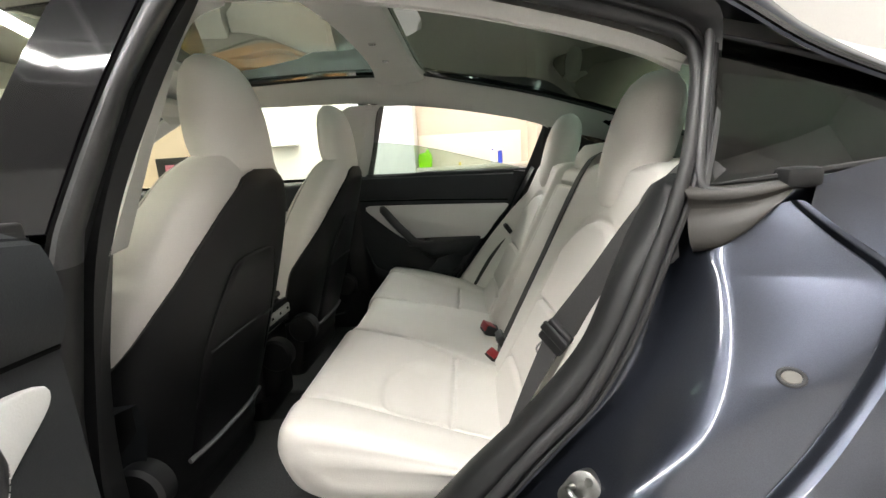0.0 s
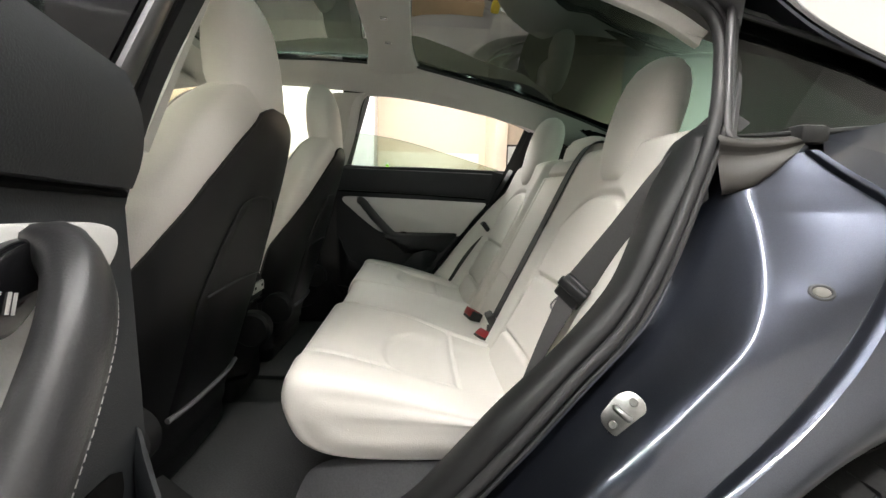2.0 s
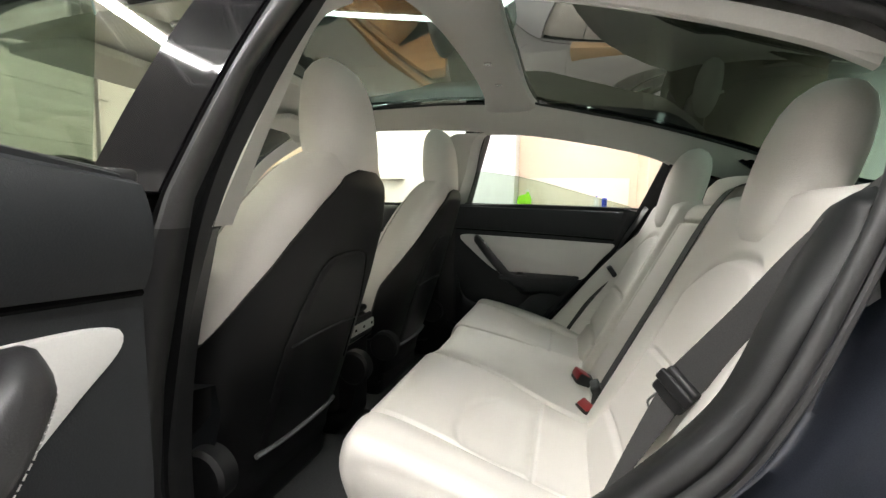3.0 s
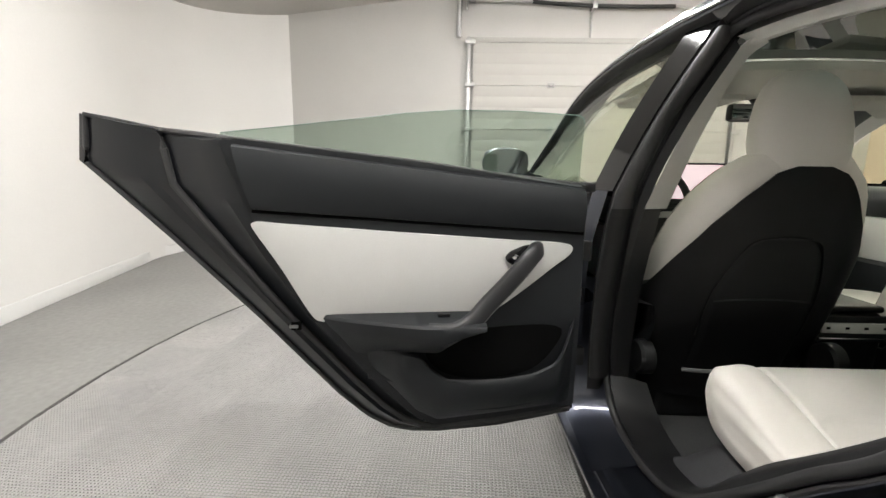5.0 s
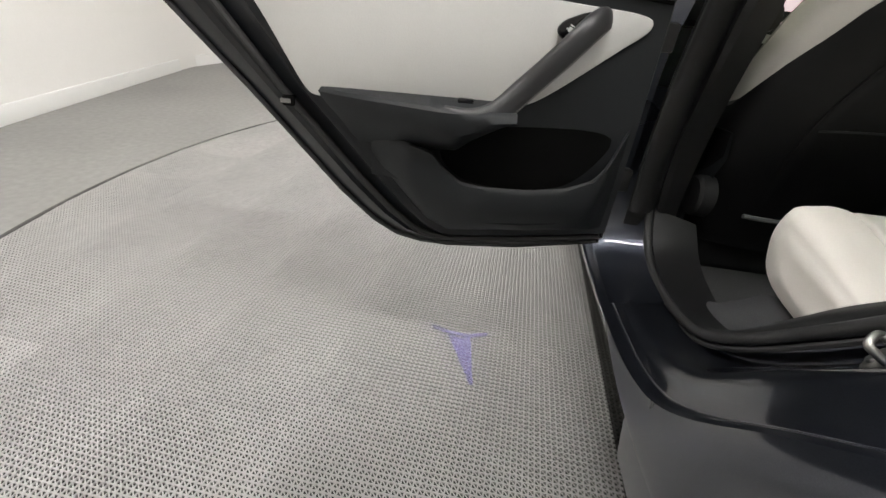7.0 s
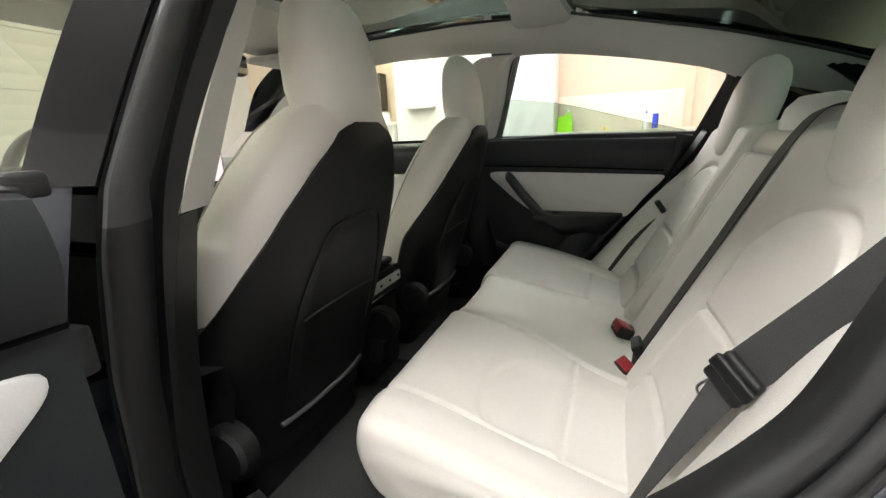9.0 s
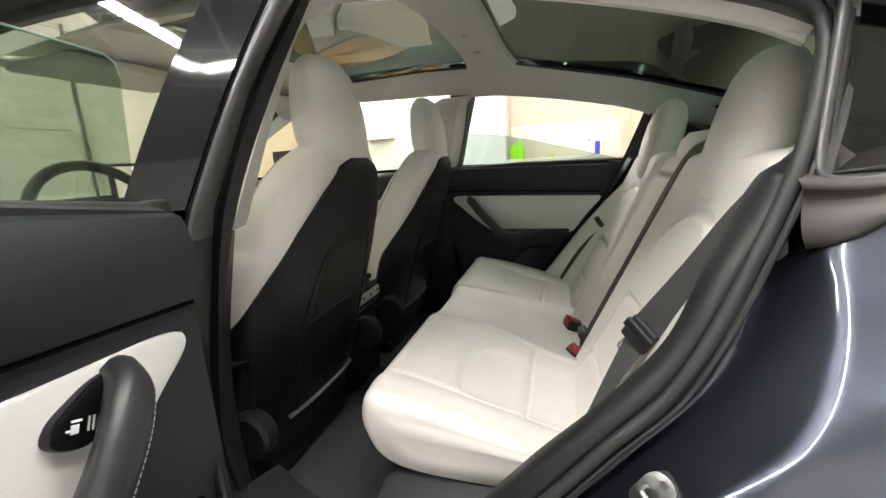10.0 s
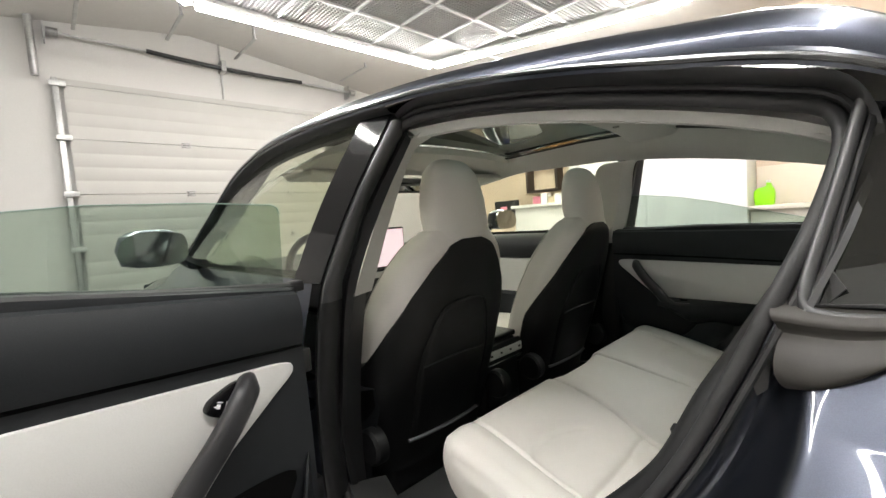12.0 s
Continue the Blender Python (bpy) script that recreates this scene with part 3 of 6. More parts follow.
# things stored on the floor before the counter
for k in range(5):
    a = 0.12 * (k - 2) + 0.1
    thing("plank", box(-0.75, 0.75, -0.06, 0.06, 0.0, 0.03, 0.003, m=Matrix.Translation((-1.85 + 0.05 * k, 3.75 + 0.13 * k, 0.013 + 0.032 * (k % 2))) @ Matrix.Rotation(a, 4, "Z")), WOOD, "rough brown wooden plank lying on the floor", "plank", "floor planks")
carton = thing("cardboard_box", box(0.25, 0.85, 3.55, 3.85, 0.013, 0.22, 0.006), material("cardboard", (0.42, 0.28, 0.15), 0.8, grain=(60, 0.08), stain=(4, 0.12)), "brown cardboard box on the floor", "box")
bottle(1.0, 3.9, 0.013, 0.08, 0.05, 0.3, YELLOW, BLACK, "yellow plastic bottle on the floor")
bottle(1.15, 4.1, 0.013, 0.09, 0.06, 0.28, WHITEPL, WHITEPL, "white plastic bottle on the floor")
tub = empty("tub", "white tub with a blue label on the floor", "tub", (1.4, 4.1, 0.013))
part("wall", rod((0, 0, 0), (0, 0, 0.24), 0.1, 0.11, 28), WHITEPL, tub)
part("band", rod((0, 0, 0.05), (0, 0, 0.16), 0.108, 0.112, 28), BLUE, tub, "blue paper label")
rows = []
for i in range(30):
    z = 0.95 * (1 - i / 29) + 0.02
    rows.append([(1.62 + 0.22 * math.cos(t) * (1 + 0.1 * math.sin(5 * t + 3 * z)), 3.75 + (0.10 + 0.05 * (1 - z)) * math.sin(t) * (1 + 0.25 * math.sin(7 * t + 5 * z)), z) for t in np.linspace(0, 2 * math.pi, 60, endpoint=False)])
thing("cloth_bag", grid(rows, wrap_v=True), CLOTH, "creased beige cloth sack standing on the floor", "sack")
# outlet on the white wall
outlet = empty("wall_outlet", "white wall outlet plate", "outlet", (-4.03, -4.858, 0.33))
outlet.rotation_euler.z = math.atan2(SOUTH.y, SOUTH.x)
part("plate", box(-0.037, 0.037, 0.001, 0.009, -0.06, 0.06, 0.003), WHITEPL, outlet)
for z in (-0.026, 0.026):
    part("socket", box(-0.015, 0.015, 0.0095, 0.012, z - 0.014, z + 0.014, 0.002), LINER, outlet)


# ---- the car: its front points to -x, its left side faces the camera ----
car = empty("car", "dark grey saloon car with white seats and an open door", "car")


def mirrored(pts, s):
    """Points of the left side (y < 0); s = 1 keeps them, s = -1 gives the right side."""
    return [(x, y * s, z) for x, y, z in pts]


def roof_z(x, y):
    """Height of the roof; it falls off to the sides, more so towards the tail."""
    crown = table(x, [(-0.9, 1.42), (-0.4, 1.455), (0.0, 1.468), (0.4, 1.46), (0.8, 1.428), (1.2, 1.365), (1.6, 1.23), (1.95, 1.05)])[0]
    return crown - table(x, [(-0.9, 0.10), (0.0, 0.10), (0.35, 0.11), (0.7, 0.36), (0.875, 0.48), (1.04, 0.57), (1.16, 0.68), (1.3, 0.68), (1.6, 0.5), (1.95, 0.3)])[0] * y * y


# middle line of the door seal round the rear door opening, from the foot of the middle pillar upwards
SEAL_LINE = [(-0.05, -0.765, 0.60), (-0.035, -0.765, 0.76), (0.02, -0.757, 1.02), (0.08, -0.71, 1.20), (0.15, -0.645, 1.357), (0.19, -0.637, 1.368),
             (0.34, -0.627, 1.357), (0.50, -0.615, 1.333), (0.68, -0.60, 1.293), (0.80, -0.588, 1.26), (0.852, -0.58, 1.24), (0.862, -0.59, 1.215),
             (0.845, -0.63, 1.13), (0.812, -0.675, 1.04), (0.775, -0.695, 0.95), (0.722, -0.717, 0.835), (0.672, -0.73, 0.755), (0.605, -0.738, 0.685),
             (0.52, -0.747, 0.59), (0.42, -0.755, 0.49), (0.33, -0.76, 0.43), (0.15, -0.765, 0.405), (0.03, -0.765, 0.44), (-0.03, -0.765, 0.51)]


def offset(line, out, dy):
    """A ring moved outwards in its own plane by out and sideways by dy; both may be lists."""
    p = np.array(line, float)
    n = len(p)
    res = []
    for i in range(n):
        t = p[(i + 1) % n] - p[i - 1]
        nx, nz = -t[2], t[0]
        ln = math.hypot(nx, nz) + 1e-9
        o = out[i] if isinstance(out, (list, tuple)) else out
        d = dy[i] if isinstance(dy, (list, tuple)) else dy
        res.append((p[i][0] + nx / ln * o, p[i][1] + d, p[i][2] + nz / ln * o))
    return res


MOULDING = material("dark_moulding", (0.16, 0.16, 0.165), 0.2, 1.0, stain=(12, 0.1))
SATIN = material("satin_grey", (0.075, 0.075, 0.077), 0.36, 0.4, grain=(500, 0.08), stain=(6, 0.12))
for s in (1, -1):
    L = SEAL_LINE
    # body frame round the opening: pillar, roof rail, rear pillar
    up = [22, 23] + list(range(0, 14))
    o1 = offset(L, 0.010, -0.004)
    o2 = offset(L, [0.030] * 4 + [0.024] * 8 + [0.022] * 12, [-0.012] * 12 + [-0.008] * 12)
    o3 = offset(L, [0.020] * 5 + [0.024] + [0.030] * 18, [-0.020] * 5 + [-0.030] + [-0.045] * 5 + [-0.02] * 13)
    o4 = offset(L, [0.026] * 5 + [0.030] + [0.036] * 18, [-0.024] * 5 + [-0.040] + [-0.06] * 5 + [-0.02] * 13)
    part("door_frame", loft([mirrored([o[i] for i in up], s) for o in (L, o1, o2, o3, o4)], 150), SATIN if s == 1 else BLACK, car, "dark satin door frame")
    part("door_seal", tube(mirrored(offset(L, 0.004, -0.010), s), 0.0095, 220, True, 10), RUBBER, car, "black rubber door seal")
    if s == 1:
        part("door_seal", tube(offset(L, 0.020, -0.010), 0.005, 220, True, 8), RUBBER, car, "black rubber door seal")
    # roof rail from windscreen to tail
    lower = [(-1.25, -0.80, 1.07), (-1.05, -0.72, 1.26), (-0.85, -0.70, 1.36), (-0.6, -0.695, 1.41), (-0.3, -0.70, 1.42), (-0.02, -0.705, 1.412), (0.16, -0.70, 1.403), (0.30, -0.69, 1.393), (0.50, -0.675, 1.365), (0.68, -0.66, 1.328), (0.86, -0.645, 1.28), (1.0, -0.648, 1.197), (1.25, -0.69, 1.075)]
    RAIL_TOP = [(0.4, 1.439), (0.5, 1.433), (0.68, 1.408), (0.8, 1.388), (0.87, 1.368), (0.93, 1.325), (1.0, 1.256), (1.1, 1.19), (1.25, 1.105)]
    shape = [(0.0, 0.0), (-0.004, 0.010), (0.004, 0.014), (0.007, 0.024), (0.020, 0.040), (0.055, 0.052), (0.11, 0.058), (0.17, 0.060)]
    part("roof_rail", loft([mirrored([(x, y + a, z + b / 0.06 * (table(x, RAIL_TOP)[0] - z) if x > 0.4 else z + b) for x, y, z in lower], s) for a, b in shape], 90), PAINT, car, "dark grey roof rail")
    skin_x = np.linspace(-0.5, 1.25, 30)
    low_t = [(x, y, z) for x, y, z in lower]
    skin_top = [(x, table(x, low_t)[0] + 0.168, (table(x, RAIL_TOP)[0] if x > 0.4 else table(x, [(p[0], p[2]) for p in lower])[0] + 0.06) - 0.001) for x in skin_x]
    part("roof_edge", grid([mirrored(skin_top, s), mirrored([(x, -0.462, roof_z(x, 0.462) + 0.010) for x in skin_x], s)]), GLOSS, car, "gloss black roof edge")
    back_x = np.linspace(1.24, 1.97, 14)
    part("rear_window_edge", grid([mirrored([(x, -table(x, [(1.24, 0.70), (1.6, 0.69), (1.97, 0.64)])[0], table(x, [(1.24, 1.088), (1.6, 1.022), (1.97, 0.985)])[0]) for x in back_x], s), mirrored([(x, -0.49, roof_z(x, 0.49) + 0.008) for x in back_x], s)]), PAINT, car)
    part("rail_moulding", tube(mirrored([(x, y - 0.002, z + 0.010) for x, y, z in lower], s), 0.005, 90, sides=8), MOULDING, car, "dark bright-edged roof moulding")
    part("window_channel", loft([mirrored([(x, y + a, z + b) for x, y, z in lower[:7]], s) for a, b in ((0.0, 0.0), (0.012, -0.012), (0.03, -0.014), (0.045, -0.030), (0.06, -0.032))], 60), BLACK, car, "black window channel")
    # middle pillar: gloss outer panel between the two side windows
    ts_ = np.linspace(0, 1, 20)
    rows_p = [[(-0.058 + 0.112 * t, -0.845 + 0.152 * t - 0.012 * math.sin(math.pi * t), 1.03 + 0.365 * t) for t in ts_], [(0.042 + 0.112 * t, -0.828 + 0.148 * t - 0.012 * math.sin(math.pi * t), 1.03 + 0.36 * t) for t in ts_]]
    part("pillar_panel", thick(grid([mirrored(r, s) for r in rows_p]), 0.012), GLOSS, car, "gloss black pillar panel")
    back_edge = [(-0.028, -0.832, 0.46), (-0.035, -0.834, 0.62), (-0.022, -0.834, 0.80), (0.012, -0.832, 0.95)] + rows_p[1]
    part("pillar_return", loft([mirrored([(x + dx, y + dy, z) for x, y, z in back_edge], s) for dx, dy in ((0.0, 0.004), (0.003, 0.03), (-0.010, 0.075))], 60), BLACK, car, "black pillar return", angle=80)
    # rounded strip between the gloss panel and the seal
    def roll(z):
        ax, ay = table(z, [(p[2], p[0] + 0.004, p[1] + 0.006) for p in back_edge])
        bx, by = table(z, [(p[2], p[0], p[1]) for p in L[-1:] + L[:5]])
        return [(ax + (bx - ax) * f + 0.020 * math.sin(math.pi * f) ** 0.6, ay + (by - ay) * f - 0.011 * math.sin(math.pi * f) ** 0.6, z) for f in np.linspace(0, 1, 14)]
    part("pillar_roll", grid([mirrored(roll(z), s) for z in np.linspace(0.985, 1.374, 30)]), SATIN, car, "satin dark grey rounded pillar strip")
    part("pillar_roll", grid([mirrored(roll(z), s) for z in np.linspace(0.50, 0.985, 24)]), BLACK, car, "black rounded pillar strip")
    part("pillar_foot", loft([mirrored(c, s) for c in ([(-0.10, -0.835, 0.42), (-0.085, -0.835, 0.62), (-0.06, -0.838, 0.85), (-0.01, -0.82, 1.03)], [(-0.125, -0.87, 0.42), (-0.11, -0.872, 0.62), (-0.09, -0.87, 0.85), (-0.05, -0.845, 1.03)])], 24), PAINT, car)
    # pale inner trims
    b1 = [(0.034, -0.742, 0.985), (0.098, -0.692, 1.18), (0.150, -0.630, 1.335), (0.19, -0.615, 1.355)]
    b2_ = [(0.0, -0.668, 0.985), (0.066, -0.632, 1.18), (0.115, -0.585, 1.325), (0.16, -0.575, 1.345)]
    b3_ = [(-0.12, -0.664, 0.985), (-0.05, -0.628, 1.18), (0.0, -0.58, 1.325), (0.04, -0.57, 1.345)]
    part("pillar_trim", loft([mirrored(c, s) for c in (b1, b2_, b3_)], 40), TRIM, car, "pale grey pillar trim")
    part("seal_carrier", loft([mirrored(c, s) for c in ([(-0.03, -0.764, 0.51), (-0.05, -0.764, 0.60), (-0.035, -0.764, 0.76), (0.02, -0.756, 1.02), (0.08, -0.709, 1.20), (0.15, -0.644, 1.355)], [(-0.015, -0.765, 0.51), (-0.035, -0.765, 0.60), (-0.015, -0.765, 0.76), (0.040, -0.755, 1.02), (0.098, -0.708, 1.20), (0.158, -0.643, 1.35)], [(-0.022, -0.744, 0.50), (-0.04, -0.748, 0.60), (-0.024, -0.749, 0.76), (0.044, -0.734, 1.02), (0.104, -0.684, 1.20), (0.152, -0.627, 1.338)])], 60), BLACK, car, "black rubber pillar edge", angle=70)
    part("pillar_lower_trim", loft([mirrored(c, s) for c in ([(-0.028, -0.745, 0.50), (-0.048, -0.75, 0.60), (-0.03, -0.75, 0.76), (0.032, -0.744, 0.98)], [(-0.055, -0.70, 0.47), (-0.072, -0.69, 0.60), (-0.068, -0.68, 0.76), (-0.024, -0.67, 0.98)], [(-0.24, -0.70, 0.38), (-0.24, -0.69, 0.60), (-0.22, -0.68, 0.76), (-0.16, -0.67, 0.98)])], 30), BLACK, car, "black lower pillar trim")
    r1 = [(0.153, -0.625, 1.352), (0.30, -0.612, 1.345), (0.50, -0.598, 1.318), (0.68, -0.583, 1.278), (0.80, -0.572, 1.243), (0.848, -0.566, 1.223), (0.866, -0.566, 1.213)]
    part("rail_trim", loft([mirrored([(x, y + a, z + b) for x, y, z in r1], s) for a, b in ((-0.012, 0.006), (0.004, 0.0), (0.010, -0.009), (0.022, -0.011), (0.04, 0.0))], 60), TRIM, car, "pale grey headliner edge")
    edge = [(0.814, -0.667, 1.052), (0.806, -0.650, 1.046), (0.792, -0.645, 1.022), (0.765, -0.66, 0.97), (0.735, -0.68, 0.915), (0.69, -0.70, 0.82), (0.655, -0.71, 0.775), (0.59, -0.72, 0.705), (0.505, -0.725, 0.622), (0.45, -0.725, 0.56), (0.36, -0.72, 0.46), (0.29, -0.705, 0.415), (0.16, -0.70, 0.40), (0.05, -0.705, 0.43), (-0.02, -0.715, 0.50)]
    outer_e = [L[i] for i in (13, 14, 15, 16, 17, 18, 19, 20, 21, 22, 23)]
    mid_e = [tuple(np.array(a) * 0.45 + np.array(b) * 0.55 + np.array((0, -0.012, 0))) for a, b in zip(curve(edge, 30), curve(outer_e, 30))]
    deep = [(x + 0.006, y + 0.05, z - 0.012) for x, y, z in edge]
    part("sill_trim", loft([mirrored(c, s) for c in (outer_e, mid_e, edge, deep)], 110), BLACK, car, "black plastic sill trim", angle=85)
    # headliner side and rear quarter
    glass_edge = [(-0.75, -0.42, 1.425), (-0.38, -0.43, 1.432), (0.0, -0.44, 1.442), (0.4, -0.445, 1.435), (0.8, -0.45, 1.400), (1.2, -0.47, 1.33), (1.6, -0.51, 1.20), (1.95, -0.56, 1.04)]
    mid_edge = [(-0.75, -0.53, 1.40), (-0.38, -0.535, 1.41), (0.0, -0.54, 1.408), (0.4, -0.54, 1.388), (0.8, -0.535, 1.325), (1.2, -0.57, 1.235), (1.6, -0.62, 1.10), (1.95, -0.66, 0.98)]
    win_edge = [(-0.75, -0.63, 1.33), (-0.38, -0.61, 1.37), (0.05, -0.60, 1.36), (0.2, -0.595, 1.348), (0.4, -0.588, 1.322), (0.6, -0.575, 1.285), (0.8, -0.558, 1.236), (0.9, -0.57, 1.20), (1.1, -0.61, 1.15), (1.45, -0.665, 1.05), (1.8, -0.70, 0.97)]
    side_y = [(x, y) for x, y, _ in glass_edge]
    glass_edge = [(x, table(x, side_y)[0], roof_z(x, table(x, side_y)[0]) - 0.010) for x in np.linspace(-0.75, 1.95, 28)]
    win_z = [(x, z) for x, _, z in win_edge]
    mid_y = [(x, y) for x, y, _ in mid_edge]
    mid_edge = [(x, table(x, mid_y)[0], 0.85 * (roof_z(x, 0.45) - 0.012) + 0.15 * table(x, win_z)[0]) for x in np.linspace(-0.75, 1.95, 28)]
    win_yz = [(p[0], p[1], p[2]) for p in win_edge]
    lip = []
    for x in np.linspace(-0.75, 1.95, 28):
        y, z = table(x, win_yz)
        f = min(1.0, max(0.0, (1.3 - x) / 0.4))
        lip.append((x, y + 0.085 * f, z - 0.012 * f))
    inner = [(x, 0.62 * a[1] + 0.38 * b[1], 0.52 * a[2] + 0.48 * b[2]) for x, a, b in zip(np.linspace(-0.75, 1.95, 28), glass_edge, lip)]
    lines = (glass_edge, mid_edge, win_edge) if s == 1 else (glass_edge, inner, lip, win_edge)
    part("headliner_side", loft([mirrored(c, s) for c in lines], 90), LINER, car, "pale grey headliner side", angle=70)
    if s == -1:
        part("rear_pillar_trim", loft([mirrored(c, s) for c in ([(0.855, -0.60, 1.22), (0.82, -0.645, 1.12), (0.78, -0.675, 1.02), (0.74, -0.70, 0.93)], [(0.93, -0.575, 1.20), (0.89, -0.62, 1.10), (0.86, -0.65, 1.0), (0.86, -0.66, 0.90)], [(1.1, -0.60, 1.12), (1.05, -0.64, 1.03), (1.0, -0.66, 0.97), (0.95, -0.67, 0.90)])], 24), BLACK, car, "black rear pillar trim")
    part("a_pillar_trim", loft([mirrored(c, s) for c in ([(-0.75, -0.63, 1.33), (-0.98, -0.66, 1.22), (-1.2, -0.72, 1.06)], [(-0.78, -0.58, 1.36), (-1.02, -0.63, 1.24), (-1.26, -0.69, 1.06)])], 20), LINER, car, "pale grey windscreen pillar trim")
    # quarter window
    q = [(0.893, -0.602, 1.24), (0.846, -0.682, 1.033), (0.95, -0.682, 1.040), (1.08, -0.678, 1.053), (1.20, -0.672, 1.085), (1.22, -0.668, 1.10), (1.10, -0.64, 1.165), (1.0, -0.62, 1.205)]
    b = grid([mirrored([q[1], q[2], q[3], q[4]], s), mirrored([q[0], q[7], q[6], q[5]], s)])
    qw = part("quarter_window", thick(b, 0.004), DARK_GLASS, car, "dark tinted quarter window")
    part("window_seal", tube(mirrored(q, s), 0.0055, 90, True, 8, smooth=False), RUBBER, qw)
    part("window_frame", tube(mirrored([(0.882, -0.606, 1.246), (0.862, -0.64, 1.15), (0.840, -0.682, 1.046), (0.842, -0.688, 1.030), (0.862, -0.690, 1.024), (0.91, -0.690, 1.026), (0.96, -0.688, 1.032)], s), 0.0065, 50, sides=12), SATIN, qw, "satin grey window moulding")
    # shoulder below the quarter window
    tail = [[(1.03, -0.80, 0.965), (1.3, -0.83, 0.96), (1.7, -0.82, 0.95), (2.1, -0.74, 0.93)], [(1.04, -0.745, 1.005), (1.3, -0.75, 1.01), (1.7, -0.74, 0.99), (2.1, -0.68, 0.96)], [(0.975, -0.69, 1.035), (1.22, -0.68, 1.08), (1.6, -0.68, 1.02), (2.05, -0.62, 0.98)]]
    part("shoulder", loft([mirrored(c, s) for c in tail], 40), PAINT, car)

# left quarter panel with the recess that the door shuts into; every line has its stations at the same places
st_seal = [(0.815, -0.682, 1.03), (0.795, -0.692, 0.985), (0.78, -0.697, 0.95), (0.757, -0.707, 0.90), (0.728, -0.719, 0.835), (0.677, -0.732, 0.755), (0.610, -0.740, 0.680), (0.526, -0.749, 0.583), (0.424, -0.757, 0.481), (0.332, -0.762, 0.421), (0.15, -0.767, 0.396), (-0.03, -0.767, 0.43)]
st_foot = [(0.822, -0.686, 1.025), (0.805, -0.698, 0.98), (0.792, -0.706, 0.945), (0.770, -0.718, 0.893), (0.741, -0.731, 0.828), (0.690, -0.745, 0.744), (0.622, -0.752, 0.668), (0.537, -0.760, 0.571), (0.432, -0.767, 0.469), (0.336, -0.772, 0.410), (0.15, -0.777, 0.388), (-0.05, -0.777, 0.41)]
crease = [(0.904, -0.697, 1.007), (0.872, -0.694, 0.992), (0.842, -0.705, 0.961), (0.841, -0.739, 0.918), (0.831, -0.776, 0.866), (0.811, -0.807, 0.814), (0.783, -0.827, 0.769), (0.751, -0.835, 0.736), (0.696, -0.842, 0.684), (0.641, -0.849, 0.624), (0.597, -0.849, 0.580), (0.556, -0.849, 0.533), (0.47, -0.845, 0.45), (0.34, -0.845, 0.40), (0.1, -0.845, 0.385), (-0.12, -0.84, 0.395)]
face = [(0.904, -0.704, 1.003), (0.873, -0.708, 0.980), (0.853, -0.725, 0.947), (0.851, -0.753, 0.911), (0.840, -0.788, 0.860), (0.824, -0.818, 0.813), (0.797, -0.836, 0.772), (0.768, -0.845, 0.740), (0.717, -0.855, 0.686), (0.667, -0.863, 0.629), (0.624, -0.864, 0.583), (0.584, -0.864, 0.537), (0.485, -0.862, 0.44), (0.35, -0.865, 0.392), (0.1, -0.862, 0.380), (-0.14, -0.857, 0.39)]
edge_in = [(0.938, -0.714, 1.010), (0.956, -0.751, 0.973), (0.979, -0.785, 0.943), (0.988, -0.806, 0.921), (0.960, -0.831, 0.874), (0.926, -0.848, 0.834), (0.891, -0.862, 0.795), (0.856, -0.873, 0.757), (0.801, -0.884, 0.700), (0.754, -0.889, 0.654), (0.703, -0.890, 0.605), (0.665, -0.889, 0.566), (0.56, -0.885, 0.463), (0.42, -0.882, 0.395), (0.1, -0.88, 0.377), (-0.15, -0.878, 0.388)]
edge_out = [(0.935, -0.723, 1.012), (0.954, -0.757, 0.980), (0.977, -0.791, 0.950), (0.989, -0.817, 0.925), (0.959, -0.846, 0.870), (0.924, -0.863, 0.829), (0.890, -0.876, 0.790), (0.858, -0.887, 0.755), (0.804, -0.898, 0.700), (0.757, -0.902, 0.655), (0.710, -0.903, 0.609), (0.674, -0.903, 0.571), (0.57, -0.902, 0.463), (0.43, -0.901, 0.388), (0.1, -0.90, 0.366), (-0.15, -0.90, 0.38)]
roll = [(x + 0.007, y - 0.006, z + 0.001) for x, y, z in edge_out]


def mixed(a, b, f, dy=0.0):
    return [(p[0] * (1 - f) + q[0] * f, p[1] * (1 - f) + q[1] * f + dy, p[2] * (1 - f) + q[2] * f) for p, q in zip(a, b)]


def stations(line, n=10):
    """A smooth line with n points between each two stations."""
    p = np.array(line, float)
    ext = np.vstack([2 * p[0] - p[1], p, 2 * p[-1] - p[-2]])
    out = []
    for i in range(len(p) - 1):
        a, b, c, d = ext[i:i + 4]
        for t in np.linspace(0, 1, n, endpoint=False):
            out.append(0.5 * (2 * b + (c - a) * t + (2 * a - 5 * b + 4 * c - d) * t * t + (3 * b - a - 3 * c + d) * t ** 3))
    return out + [p[-1]]


def eased(line, sigma=4.0):
    """A line with its small waves taken out; its ends stay."""
    p = np.array(line, float)
    r = int(sigma * 3)
    ker = np.exp(-0.5 * (np.arange(-r, r + 1) / sigma) ** 2)
    ker /= ker.sum()
    ext = np.vstack([2 * p[0] - p[r:0:-1], p, 2 * p[-1] - p[-2:-r - 2:-1]])
    return np.column_stack([np.convolve(ext[:, k], ker, "valid") for k in range(3)])


def spread(line):
    return [tuple(p) for p in curve(line[:8], 12)] + line[8:]


